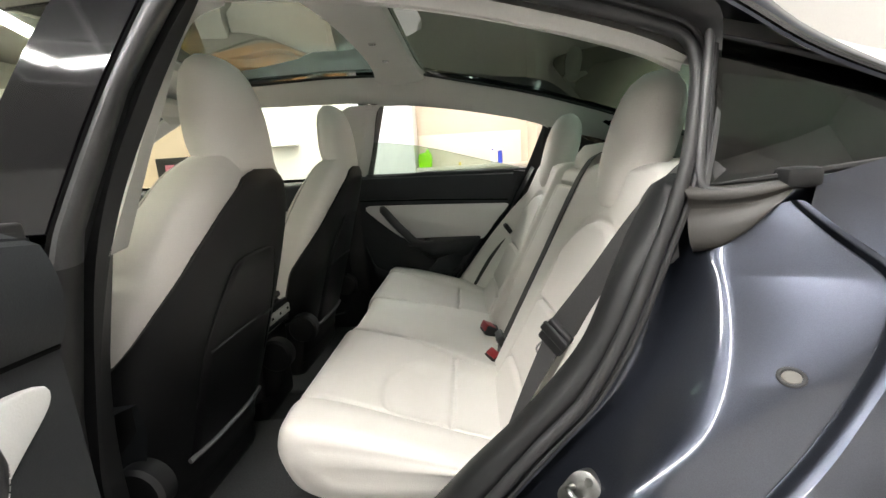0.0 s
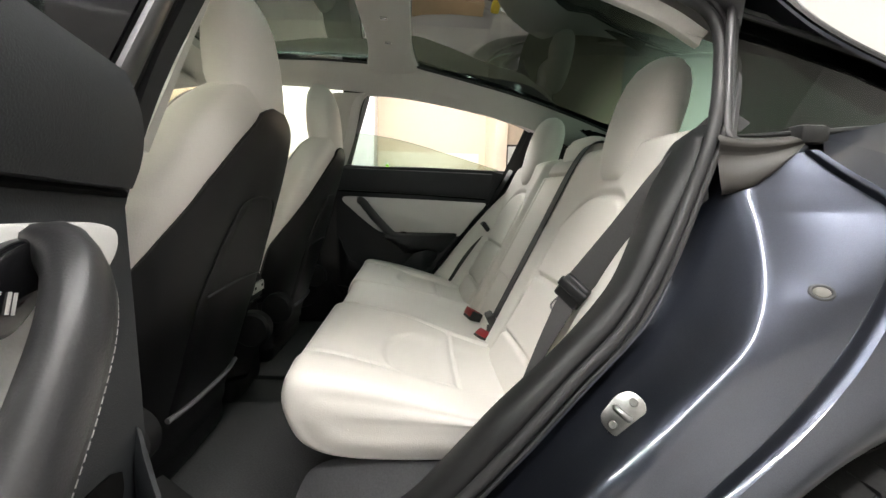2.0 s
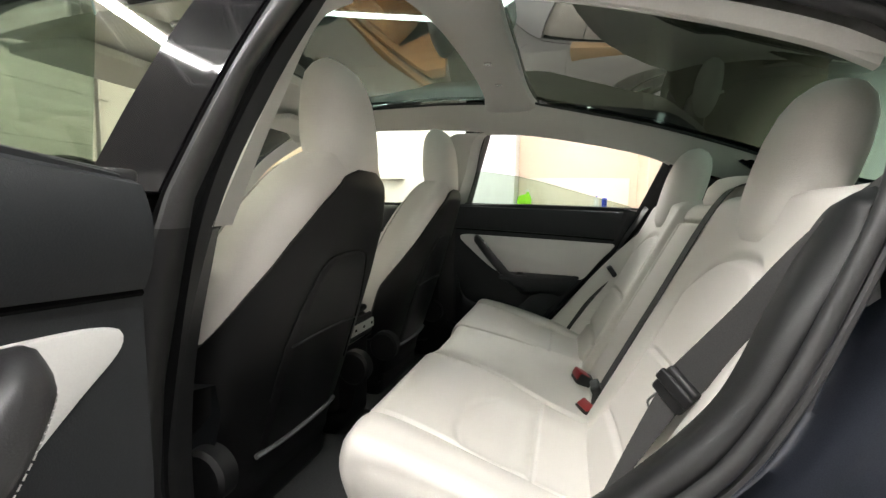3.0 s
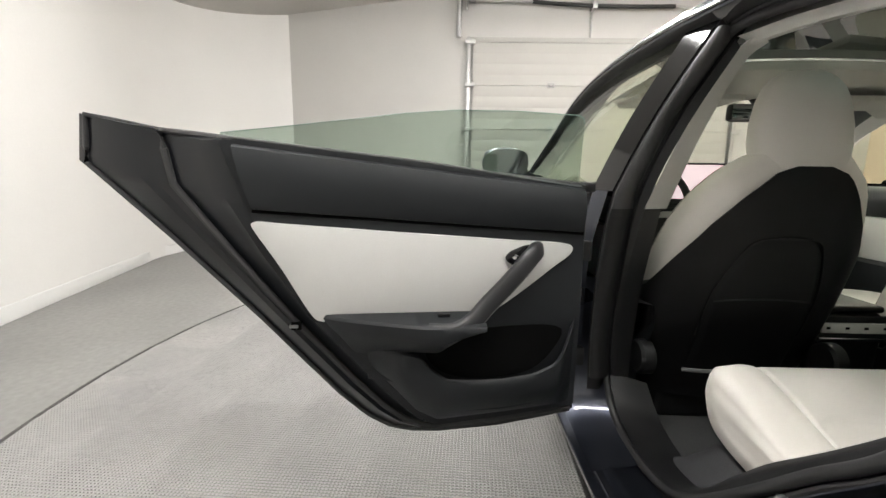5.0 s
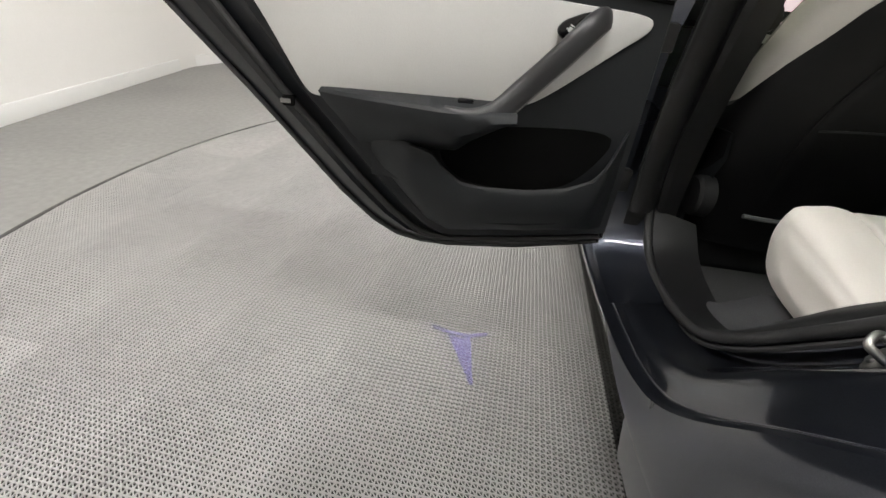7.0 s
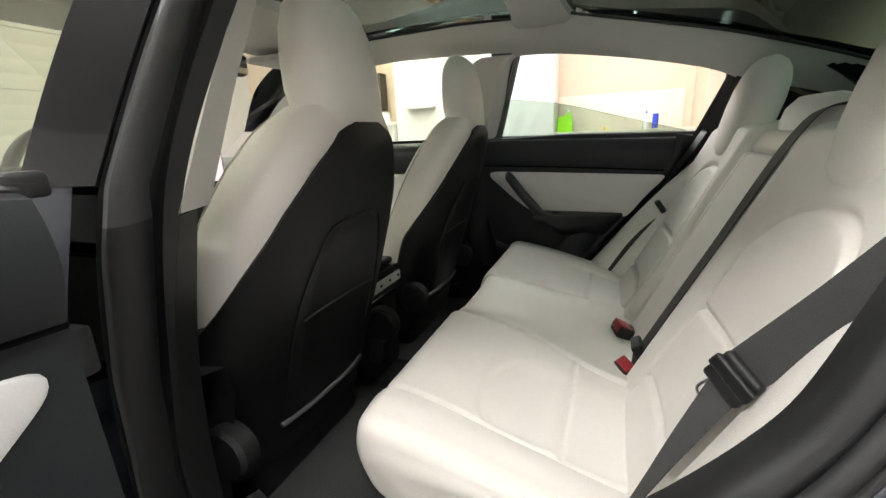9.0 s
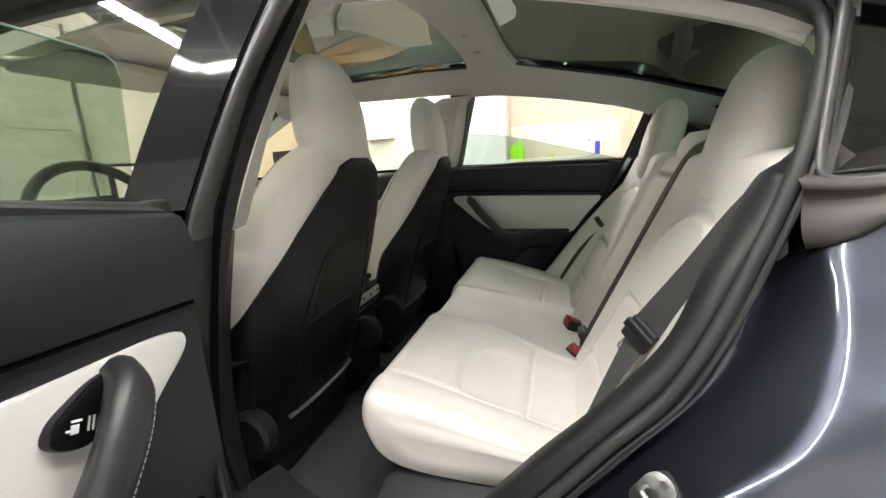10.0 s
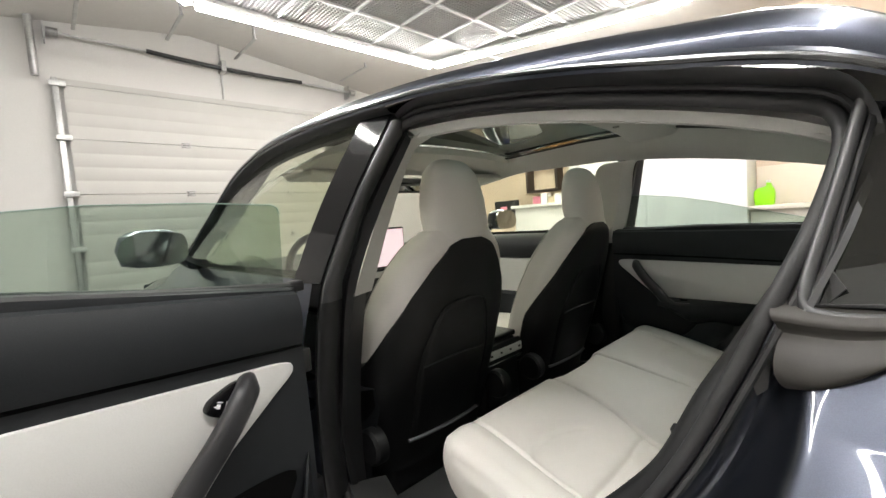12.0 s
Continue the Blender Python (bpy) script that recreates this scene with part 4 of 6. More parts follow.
st_seal, st_foot = spread(st_seal), spread(st_foot)
shut_keys = [eased(stations(r)) for r in (st_seal, st_foot, crease, face, edge_in, edge_out, roll)]
k_seal, k_foot, k_crease, k_face, k_in, k_out, k_roll = shut_keys
shut_rows = [k_seal, k_foot]
for f, dy in ((0.05, 0.004), (0.12, 0.018), (0.22, 0.042), (0.35, 0.056), (0.5, 0.054), (0.65, 0.042), (0.8, 0.024), (0.92, 0.008)):
    shut_rows.append(mixed(k_foot, k_crease, f, dy))
shut_rows += [k_crease, mixed(k_crease, k_face, 0.5, -0.0015), k_face]
for f in (0.08, 0.2, 0.35, 0.5, 0.65, 0.8, 0.92):
    # sunk below the shoulder, swelling again round the rubber stop
    row = mixed(k_face, k_in, f)
    shut_rows.append([(x, y + math.sin(math.pi * f) * (0.003 + table(i, [(0, 0.0), (15, 0.006), (27, 0.009), (38, 0.002), (50, -0.007), (60, -0.005), (90, 0.0), (150, 0.0)])[0]), z) for i, (x, y, z) in enumerate(row)])
shut_rows += [k_in, mixed(k_in, k_out, 0.15, 0.003), mixed(k_in, k_out, 0.5, 0.006), mixed(k_in, k_out, 0.85), k_out, k_roll]
shut = part("door_shut", grid(shut_rows), PAINT, car, "glossy dark grey door shut face", angle=75)
mod = shut.modifiers.new("round", "SUBSURF")
mod.levels = mod.render_levels = 1
# outer skin round the wheel arch
WX, WZ, WR = 1.076, 0.334, 0.334
top_line = [(1.06, -0.81, 0.965), (1.2, -0.825, 0.963), (1.45, -0.835, 0.958), (1.75, -0.815, 0.945), (2.05, -0.76, 0.93)]
outer_line = curve([k_roll[i] for i in range(135, 29, -5)] + top_line, 150)
AR = 0.390
inner_line = []
for p in outer_line:
    a = math.atan2(p[2] - WZ, p[0] - WX)
    a = min(max(a if a > -2 else a + 2 * math.pi, 0.2), math.pi * 0.98)
    inner_line.append((WX + AR * math.cos(a), -0.905, WZ + AR * math.sin(a)))
rows = []
for f in np.linspace(0, 1, 11):
    rows.append([(p[0] * (1 - f) + i[0] * f, p[1] * (1 - f) + i[1] * f - (0.014 + 0.05 * max(0, p[2] - 0.75)) * math.sin(math.pi * f) ** 0.9 if 0 < f < 1 else p[1] * (1 - f) + i[1] * f, p[2] * (1 - f) + i[2] * f) for p, i in zip(outer_line, inner_line)])
rows.append([(WX + (i[0] - WX) * 0.985, -0.895, WZ + (i[2] - WZ) * 0.985) for i in inner_line])
rows.append([(WX + (i[0] - WX) * 0.98, -0.84, WZ + (i[2] - WZ) * 0.98) for i in inner_line])
part("shoulder_front", loft([[k_roll[i] for i in (2, 10, 20, 28, 32)], [(0.985, -0.692, 1.034), (1.025, -0.735, 1.012), (1.045, -0.768, 0.992), (1.045, -0.80, 0.966), (1.03, -0.815, 0.94)]], 20), PAINT, car)
part("quarter_panel", grid(rows), PAINT, car, "dark grey metallic quarter panel")
liner = [[(WX + 0.40 * math.cos(a), y, WZ + 0.40 * math.sin(a)) for a in np.linspace(-0.2, math.pi + 0.2, 40)] for y in (-0.845, -0.5)]
part("wheel_liner", grid(liner), BLACK, car, "black wheel arch liner")
# rocker below the sill
rock = [[(x, y, z) for x in np.linspace(-1.35, 0.66, 30)] for y, z in ((-0.902, 0.366), (-0.896, 0.34), (-0.855, 0.27), (-0.80, 0.19), (-0.6, 0.17))]
part("rocker", grid(rock), PAINT, car, "dark grey rocker panel")
# painted fillet where the middle pillar runs into the sill
part("sill_fillet", loft([[(-0.046, -0.775, 0.78), (-0.064, -0.776, 0.62), (-0.05, -0.777, 0.52), (0.005, -0.778, 0.445), (0.09, -0.779, 0.412), (0.22, -0.779, 0.402)],
                          [(-0.066, -0.80, 0.78), (-0.086, -0.803, 0.62), (-0.074, -0.806, 0.51), (-0.012, -0.81, 0.428), (0.09, -0.815, 0.400), (0.22, -0.816, 0.394)],
                          [(-0.082, -0.835, 0.78), (-0.103, -0.84, 0.62), (-0.095, -0.845, 0.50), (-0.035, -0.85, 0.415), (0.08, -0.853, 0.392), (0.22, -0.855, 0.388)],
                          [(-0.105, -0.866, 0.78), (-0.125, -0.872, 0.62), (-0.122, -0.878, 0.49), (-0.07, -0.884, 0.405), (0.07, -0.888, 0.384), (0.22, -0.89, 0.381)]], 60), PAINT, car, "dark grey sill corner", angle=80)
part("underbody", box(-2.2, 2.0, -0.78, 0.78, 0.16, 0.2), BLACK, car)
part("quarter_foot", loft([[(0.48, -0.903, 0.40), (0.57, -0.905, 0.45), (0.66, -0.907, 0.5)], [(0.48, -0.905, 0.33), (0.6, -0.907, 0.33), (0.69, -0.905, 0.36)], [(0.48, -0.89, 0.24), (0.62, -0.89, 0.24), (0.69, -0.89, 0.24)]], 16), PAINT, car)
# door striker and rubber stop
_t = Vector((0.63, 0.0, 0.775))
_n = Vector((-0.51, -0.69, 0.416)).normalized()
_w = _t.cross(_n).normalized()
Ms = Matrix(((_t.x, -_n.x, _w.x, 0.652), (_t.y, -_n.y, _w.y, -0.802), (_t.z, -_n.z, _w.z, 0.659), (0, 0, 0, 1))) @ Matrix.Diagonal((0.56, 0.7, 0.75, 1))
plate = part("striker_plate", outline([(-0.052, -0.012), (-0.04, -0.024), (-0.01, -0.027), (0.03, -0.026), (0.052, -0.012), (0.052, 0.012), (0.03, 0.026), (-0.01, 0.027), (-0.04, 0.024), (-0.052, 0.012)], 50, lambda u, w, d: Ms @ Vector((u, d, w)), (0.03, -0.004), 0.002), STEEL, car, "zinc plated striker plate")
part("striker_loop", tube([tuple(Ms @ Vector(p)) for p in ((0.0, -0.002, 0.013), (0.0, -0.020, 0.013), (0.0, -0.031, 0.011), (0.0, -0.034, 0.0), (0.0, -0.031, -0.011), (0.0, -0.020, -0.013), (0.0, -0.002, -0.013))], 0.004, 40), STEEL, plate)
for u in (-0.036, 0.036):
    part("screw", rod(Ms @ Vector((u, -0.003, 0)), Ms @ Vector((u, -0.008, 0)), 0.006, 0.005), STEEL, plate)
Mstop = Matrix.Translation((0.874, -0.829, 0.829)) @ Vector((-0.33, -0.73, 0.58)).to_track_quat("Z", "X").to_matrix().to_4x4()
part("rubber_stop", egg(0, 0, 0, [(-0.006, 0.008, 0.010, 0), (0.001, 0.008, 0.010, 0), (0.003, 0.0065, 0.008, 0), (0.0035, 0.002, 0.003, 0)], 2, 28, Mstop), material("grey_plug", (0.15, 0.143, 0.13), 0.6, stain=(40, 0.1)), car, "grey rubber door stop")
part("stop_ring", tube([tuple(Mstop @ Vector((0.0095 * math.cos(a), 0.0118 * math.sin(a), 0.0005))) for a in np.linspace(0, 2 * math.pi, 16, endpoint=False)], 0.0026, 32, True, 8), RUBBER, car, "dark rubber ring")
# soft rubber corner below the quarter window
flap = [[(0.815, -0.668, 1.040), (0.87, -0.672, 1.034), (0.92, -0.674, 1.036), (0.968, -0.674, 1.042)],
        [(0.812, -0.694, 1.030), (0.87, -0.694, 1.026), (0.92, -0.694, 1.030), (0.965, -0.69, 1.038)],
        [(0.815, -0.700, 1.018), (0.87, -0.700, 1.015), (0.92, -0.700, 1.022), (0.962, -0.695, 1.032)],
        [(0.822, -0.684, 1.006), (0.87, -0.688, 1.006), (0.916, -0.69, 1.014), (0.955, -0.688, 1.027)],
        [(0.816, -0.698, 0.985), (0.862, -0.708, 0.987), (0.902, -0.706, 1.0), (0.94, -0.70, 1.018)],
        [(0.816, -0.706, 0.96), (0.852, -0.716, 0.965), (0.888, -0.714, 0.982), (0.925, -0.706, 1.008)],
        [(0.826, -0.700, 0.945), (0.852, -0.712, 0.952), (0.882, -0.712, 0.970), (0.917, -0.704, 1.0)],
        [(0.83, -0.685, 0.944), (0.852, -0.69, 0.952), (0.878, -0.69, 0.970), (0.912, -0.69, 1.0)]]
flap = [[(x, y - 0.007, z) for x, y, z in r] for r in flap]
fl = part("rubber_corner", loft(flap, 24), FLAP, car, "dull brown-grey rubber corner moulding", angle=80)
mod = fl.modifiers.new("round", "SUBSURF")
mod.levels = mod.render_levels = 2
part("seal_end", box(0.938, 0.985, -0.705, -0.66, 1.024, 1.052, 0.008), BLACK, car)
part("shoulder_filler", box(0.93, 1.06, -0.69, -0.62, 0.96, 1.035, 0.01), PAINT, car)
part("shut_filler", loft([[(0.80, -0.69, 1.02), (0.79, -0.70, 0.97), (0.80, -0.70, 0.93)], [(0.815, -0.68, 1.02), (0.812, -0.69, 0.97), (0.81, -0.70, 0.94)]], 12), BLACK, car)

# roof: glass panes, cross bar, rear window
def roof_sheet(x0, x1, w, dz=0.0, n=24):
    return grid([[(x, y, roof_z(x, y) + dz) for x in np.linspace(x0, x1, n)] for y in np.linspace(-w, w, 16)])


part("roof_glass", roof_sheet(-0.5, 0.28, 0.50), ROOF_GLASS, car, "dark green tinted front roof glass")
part("roof_glass", roof_sheet(0.282, 1.98, 0.54, n=60), ROOF_GLASS, car, "green roof glass running into the rear window")
part("windscreen", grid([[(-0.5 - 1.05 * t, y * (1 + 0.35 * t), 1.446 - 0.44 * t - 0.10 * y * y + 0.05 * math.sin(math.pi * t)) for t in np.linspace(0, 1, 16)] for y in np.linspace(-0.52, 0.52, 12)]), SHIELD, car, "clear windscreen")
bar = []
for y in np.linspace(-0.47, 0.47, 24):
    f = abs(y / 0.47) ** 4
    a, b2 = 0.205 - 0.03 * f, 0.355 + 0.03 * f
    zt = roof_z(0.28, y) - 0.006
    bar.append([(a, y, zt), (a + 0.004, y, zt - 0.02), (a + 0.025, y, zt - 0.032), ((a + b2) / 2, y, zt - 0.036), (b2 - 0.025, y, zt - 0.032), (b2 - 0.004, y, zt - 0.02), (b2, y, zt)])
xb = part("cross_bar", grid(bar), LINER, car, "pale grey roof cross bar")
for y in (-0.035, 0.156):
    part("hook", box(0.270, 0.290, y - 0.006, y + 0.006, roof_z(0.28, y) - 0.047, roof_z(0.28, y) - 0.041, 0.001), CHROME, xb)
for a, b2 in ((-0.395, 0.215), (0.345, 1.9)):
    ends = [(a, -0.45), (b2, -0.45), (b2, 0.45), (a, 0.45)]
    runs = list(zip(ends, ends[1:] + ends[:1])) if b2 < 1 else [(ends[1], ends[0]), (ends[0], ends[3]), (ends[3], ends[2])]
    pts = []
    for (xa, ya), (xc, yc) in runs:
        for t in np.linspace(0.03, 0.97, 14):
            x, y = xa + (xc - xa) * t, ya + (yc - ya) * t
            y *= table(x, [(-0.4, 0.955), (0.0, 0.978), (0.4, 0.99), (0.8, 1.0), (1.2, 1.045), (1.6, 1.134), (1.95, 1.245)])[0]
            pts.append((x, y, roof_z(x, y) - 0.011))
    part("roof_seal", tube(pts, 0.005, 170, b2 < 1, 8), BLACK, car)
part("front_header", grid([[(x, y, roof_z(x, y) - dz) for y in np.linspace(-0.55, 0.55, 16)] for x, dz in ((-0.385, 0.004), (-0.39, 0.03), (-0.45, 0.045), (-0.6, 0.05), (-0.72, 0.05), (-0.76, 0.02))]), LINER, car, "pale grey headliner front")
for y in (-0.36, 0.36):
    part("sun_visor", box(-0.72, -0.5, y - 0.19, y + 0.19, roof_z(-0.6, y) - 0.085, roof_z(-0.6, y) - 0.062, 0.009), LINER, car, "pale grey sun visor")
MIRROR = material("mirror_silver", (0.36, 0.37, 0.38), 0.06, 1.0)
im = part("interior_mirror", box(-0.70, -0.66, -0.12, 0.12, 1.29, 1.36, 0.015), BLACK, car, "black interior mirror")
part("mirror_face", box(-0.661, -0.6575, -0.112, 0.112, 1.297, 1.353, 0.001), MIRROR, im, "silver mirror glass")
part("mirror_stem", rod((-0.69, 0, 1.36), (-0.75, 0, 1.41), 0.012), BLACK, im)

# cabin floor and walls
MAT_SIDE = material("grey_side_carpet", (0.042, 0.043, 0.046), 0.8, grain=(300, 0.2), bump=0.001, stain=(5, 0.15))
part("cabin_floor", box(-1.45, 0.24, -0.72, 0.72, 0.24, 0.30), CARPET, car, "black cabin carpet")
part("bench_riser", loft([[(0.24, y, 0.29) for y in (-0.61, 0, 0.61)], [(0.25, y, 0.40) for y in (-0.61, 0, 0.61)], [(0.27, y, 0.47) for y in (-0.60, 0, 0.60)], [(0.7, y, 0.47) for y in (-0.60, 0, 0.60)]], 20), CARPET, car, "black carpet below the rear bench")
for y in (-0.38, 0.38):
    part("floor_mat", outline([(-0.26, y - 0.26), (0.20, y - 0.26), (0.21, y - 0.2), (0.21, y + 0.2), (0.20, y + 0.24), (-0.26, y + 0.24)], 60, lambda u, w, d: (u, w, d), (0.301, 0.315), 0.006), MAT, car, "dark grey carpet floor mat")
part("sill_cover", loft([[(-0.10, -0.715, 0.41), (0.05, -0.705, 0.40), (0.14, -0.70, 0.395), (0.2, -0.70, 0.395), (0.29, -0.70, 0.41), (0.40, -0.70, 0.485), (0.52, -0.70, 0.60)],
                         [(-0.10, -0.68, 0.39), (0.05, -0.672, 0.38), (0.14, -0.67, 0.385), (0.2, -0.67, 0.40), (0.30, -0.67, 0.42), (0.40, -0.67, 0.455), (0.52, -0.67, 0.54)],
                         [(-0.10, -0.645, 0.34), (0.05, -0.64, 0.335), (0.14, -0.64, 0.36), (0.2, -0.64, 0.42), (0.30, -0.64, 0.447), (0.40, -0.64, 0.46), (0.52, -0.64, 0.50)],
                         [(-0.10, -0.60, 0.302), (0.05, -0.60, 0.302), (0.14, -0.60, 0.33), (0.2, -0.595, 0.445), (0.30, -0.595, 0.470), (0.40, -0.595, 0.470), (0.52, -0.595, 0.470)]], 60), MAT_SIDE, car, "grey carpet beside the bench")
part("sill_inner", box(-1.3, 0.6, -0.765, -0.71, 0.2, 0.36), BLACK, car)
part("parcel_shelf", box(0.93, 1.9, -0.70, 0.70, 0.93, 0.965, 0.01), CARPET, car, "black parcel shelf")
part("quarter_inner_panel", box(0.56, 1.0, 0.735, 0.765, 0.25, 1.0, 0.01), BLACK, car, "black inner quarter panel")
part("boot_wall", box(0.90, 0.94, -0.70, 0.70, 0.3, 0.93), BLACK, car)
dash = part("dashboard", grid([[(x, y, z) for y in np.linspace(-0.70, 0.70, 24)] for x, z in ((-1.02, 0.55), (-0.96, 0.72), (-0.93, 0.86), (-0.92, 0.90), (-0.93, 0.935), (-0.96, 0.96), (-1.05, 0.985), (-1.2, 1.0), (-1.6, 1.0))]), BLACK, car, "black dashboard")
part("dash_strip", box(-0.928, -0.915, -0.68, 0.68, 0.875, 0.905, 0.003), LEATHER_SIDE, dash, "white dashboard strip")
ts = part("touchscreen", box(-0.855, -0.835, -0.27, 0.105, 0.93, 1.132, 0.008), BLACK, car, "large touchscreen with a pale map")
part("display_face", box(-0.8345, -0.833, -0.26, 0.095, 0.94, 1.122), SCREEN, ts, "glowing pale pink display")
# steering wheel
Mw = Matrix.Translation((-0.74, -0.38, 0.96)) @ Matrix.Rotation(radians(68), 4, "Y")
sw = part("steering_wheel", tube([tuple(Mw @ Vector((0.18 * math.cos(a), 0.18 * math.sin(a), 0))) for a in np.linspace(0, 2 * math.pi, 24, endpoint=False)], 0.015, 60, True, 10), BLACK, car, "black steering wheel")
part("hub", egg(0, 0, 0, [(-0.02, 0.06, 0.08, 0), (0.01, 0.06, 0.08, 0), (0.02, 0.04, 0.06, 0)], 2.4, 24, Mw), BLACK, sw)
for a in (0, math.pi / 2, -math.pi / 2):
    part("spoke", box(0.05, 0.175, -0.015, 0.015, -0.006, 0.006, 0.003, m=Mw @ Matrix.Rotation(a, 4, "Z")), BLACK, sw)
part("column", rod((-0.78, -0.38, 0.95), (-1.0, -0.38, 0.86), 0.04), BLACK, sw)
# centre console with rear vents
con = part("centre_console", box(-0.72, -0.138, -0.11, 0.11, 0.30, 0.665, 0.03, 4), BLACK, car, "black centre console")
part("armrest", box(-0.44, -0.143, -0.10, 0.10, 0.663, 0.686, 0.010, 3), SHELL, con, "black armrest pad")
part("rear_vent", box(-0.142, -0.126, -0.106, 0.106, 0.575, 0.66, 0.008), BLACK, con)
part("vent_face", box(-0.128, -0.120, -0.104, 0.104, 0.607, 0.640, 0.004, 3), LINER, con, "pale grey vent face")
for y in (-0.085, -0.028, 0.028, 0.085):
    part("vent_slot", box(-0.122, -0.1188, y - 0.006, y + 0.006, 0.620, 0.628, 0.001), RECESS_SHADE, con)
part("vent_frame", box(-0.130, -0.120, -0.108, 0.108, 0.586, 0.594, 0.003), CHROME, con, "satin silver strip")


# ---- front seats ----
# lighter black puts the slit's edge sheen into its colour
SHELL_SHEEN = material("black_edge_sheen", (0.03, 0.03, 0.032), 0.35, stain=(30, 0.1))
def front_seat(y0):
    prof = [(0.42, 0.085, 0.23), (0.55, 0.10, 0.255), (0.72, 0.105, 0.265), (0.85, 0.10, 0.258), (0.95, 0.092, 0.238), (1.02, 0.083, 0.208), (1.07, 0.072, 0.172), (1.10, 0.058, 0.14), (1.125, 0.04, 0.11), (1.135, 0.015, 0.07)]

    def rear(z):
        return 0.092 + (z - 1.08) * 0.31 - max(0, z - 1.06) * 0.35

    def point(t, z, grow=0.0):
        d, w = table(z, prof)
        d, w = d + grow, w + grow
        c, s = math.cos(t), math.sin(t)
        p = 2.5
        side = 0.03 if c < 0 else 0.0
        return (rear(z) + grow - d + d * math.copysign(abs(c) ** (2 / p), c) - side * abs(s) ** 3, y0 + w * math.copysign(abs(s) ** (2 / p), s), z)
    zs = list(np.linspace(0.42, 1.05, 26)) + [1.065, 1.08, 1.092, 1.104, 1.114, 1.122, 1.128, 1.132, 1.135]
    ring = np.linspace(-math.pi, math.pi, 96, endpoint=False)
    b = grid([[point(t, z) for t in ring] for z in zs], wrap_v=True)
    b.faces.new([b.verts.new(point(t, 1.135)) for t in ring])
    seat = part("front_seat", b, LEATHER, car, "front seat in white leather with a black back shell")
    # shell on the back; its edge runs down and outwards
    half = [(0.42, 2.6), (0.60, 2.5), (0.68, 2.1), (0.74, 1.68), (0.80, 1.36), (0.84, 1.18), (0.91, 0.92), (0.97, 0.75), (1.03, 0.58), (1.06, 0.48), (1.075, 0.43), (1.085, 0.38), (1.091, 0.30), (1.095, 0.18)]
    inner_side = [(0.42, 1.56), (0.60, 1.56), (0.68, 1.55), (0.75, 1.53)] + half[4:]
    zz = np.linspace(0.40, 1.095, 44)
    rows = []
    for z in zz:
        low = high = table(z, half)[0]
        if y0 > 0:
            low = table(z, inner_side)[0]
        else:
            high = table(z, inner_side)[0]
        rows.append([point(t, max(z, 0.42), 0.010 if -low * 0.985 < t < high * 0.985 else 0.0005) for t in np.linspace(-low, high, 72)])
        if z < 0.42:
            rows[-1] = [(x, y, z) for x, y, _ in rows[-1]]
    part("back_shell", grid(rows), SHELL, seat, "black leatherette back shell")
    # pocket: raised panel with a slit above and a pale bar below
    def on_back(y, z, d=0.013):
        dd, w = table(z, prof)
        s = min(abs(y) / w, 0.98)
        return (rear(z) - dd + dd * (1 - s ** 2.5) ** (1 / 2.5) + d, y0 + y, z)
    pocket = []
    for z in np.linspace(0.50, 0.912, 30):
        w = table(z, [(0.50, 0.14), (0.73, 0.142), (0.80, 0.128), (0.86, 0.108), (0.89, 0.09), (0.91, 0.065)])[0]
        pocket.append([on_back(y, z, 0.0098 if abs(y) > w * 0.97 or z > 0.905 else 0.0145) for y in np.linspace(-w, w, 24)])
    part("map_pocket", grid(pocket), SHELL, seat)
    part("pocket_slit", tube([on_back(y, 0.745 - 0.05 * (y / 0.13) ** 2 * 0.2, 0.016) for y in np.linspace(-0.13, 0.13, 9)], 0.0025, 24, sides=6), SHELL_SHEEN, seat)
    part("pocket_bar", tube([on_back(y, 0.50, 0.018) for y in np.linspace(-0.15, 0.15, 9)], 0.006, 24, sides=6), material("grey_piping", (0.16, 0.16, 0.165), 0.4), seat, "grey lower edge bar")
    arch = [on_back(y, z, 0.0125) for y, z in ((-0.145, 0.62), (-0.143, 0.74), (-0.128, 0.81), (-0.105, 0.87), (-0.085, 0.905), (-0.05, 0.917), (0.0, 0.92), (0.05, 0.917), (0.085, 0.905), (0.105, 0.87), (0.128, 0.81), (0.143, 0.74), (0.145, 0.62))]
    part("pocket_edge", tube(arch, 0.0018, 70, sides=8), SHELL, seat)
    # seam lines on the white shoulders
    for s in (-1, 1):
        part("seam", tube([point(s * t, z, 0.0015) for t, z in ((2.1, 1.115), (1.9, 1.09), (1.78, 1.04), (1.75, 0.98), (1.78, 0.9), (1.85, 0.78), (1.9, 0.65))], 0.0022, 40, sides=6), SEAM, seat)
    # headrest grows out of the back
    hr = egg(0.03, y0, 1.10, [(-0.01, 0.048, 0.10, 0.012), (0.01, 0.054, 0.112, 0.006), (0.05, 0.058, 0.117, 0.0), (0.10, 0.058, 0.114, -0.004), (0.15, 0.054, 0.104, -0.008), (0.185, 0.046, 0.09, -0.012), (0.207, 0.035, 0.07, -0.014), (0.22, 0.02, 0.05, -0.016), (0.225, 0.006, 0.02, -0.017)], 2.5, 44)
    part("headrest", hr, LEATHER, seat)
    # cushion and plinth
    cu = egg(-0.45, y0, 0.0, [(0.42, 0.24, 0.23, 0), (0.45, 0.27, 0.255, 0), (0.53, 0.28, 0.262, 0), (0.58, 0.27, 0.255, 0), (0.60, 0.24, 0.22, 0), (0.605, 0.1, 0.1, 0)], 4, 44)
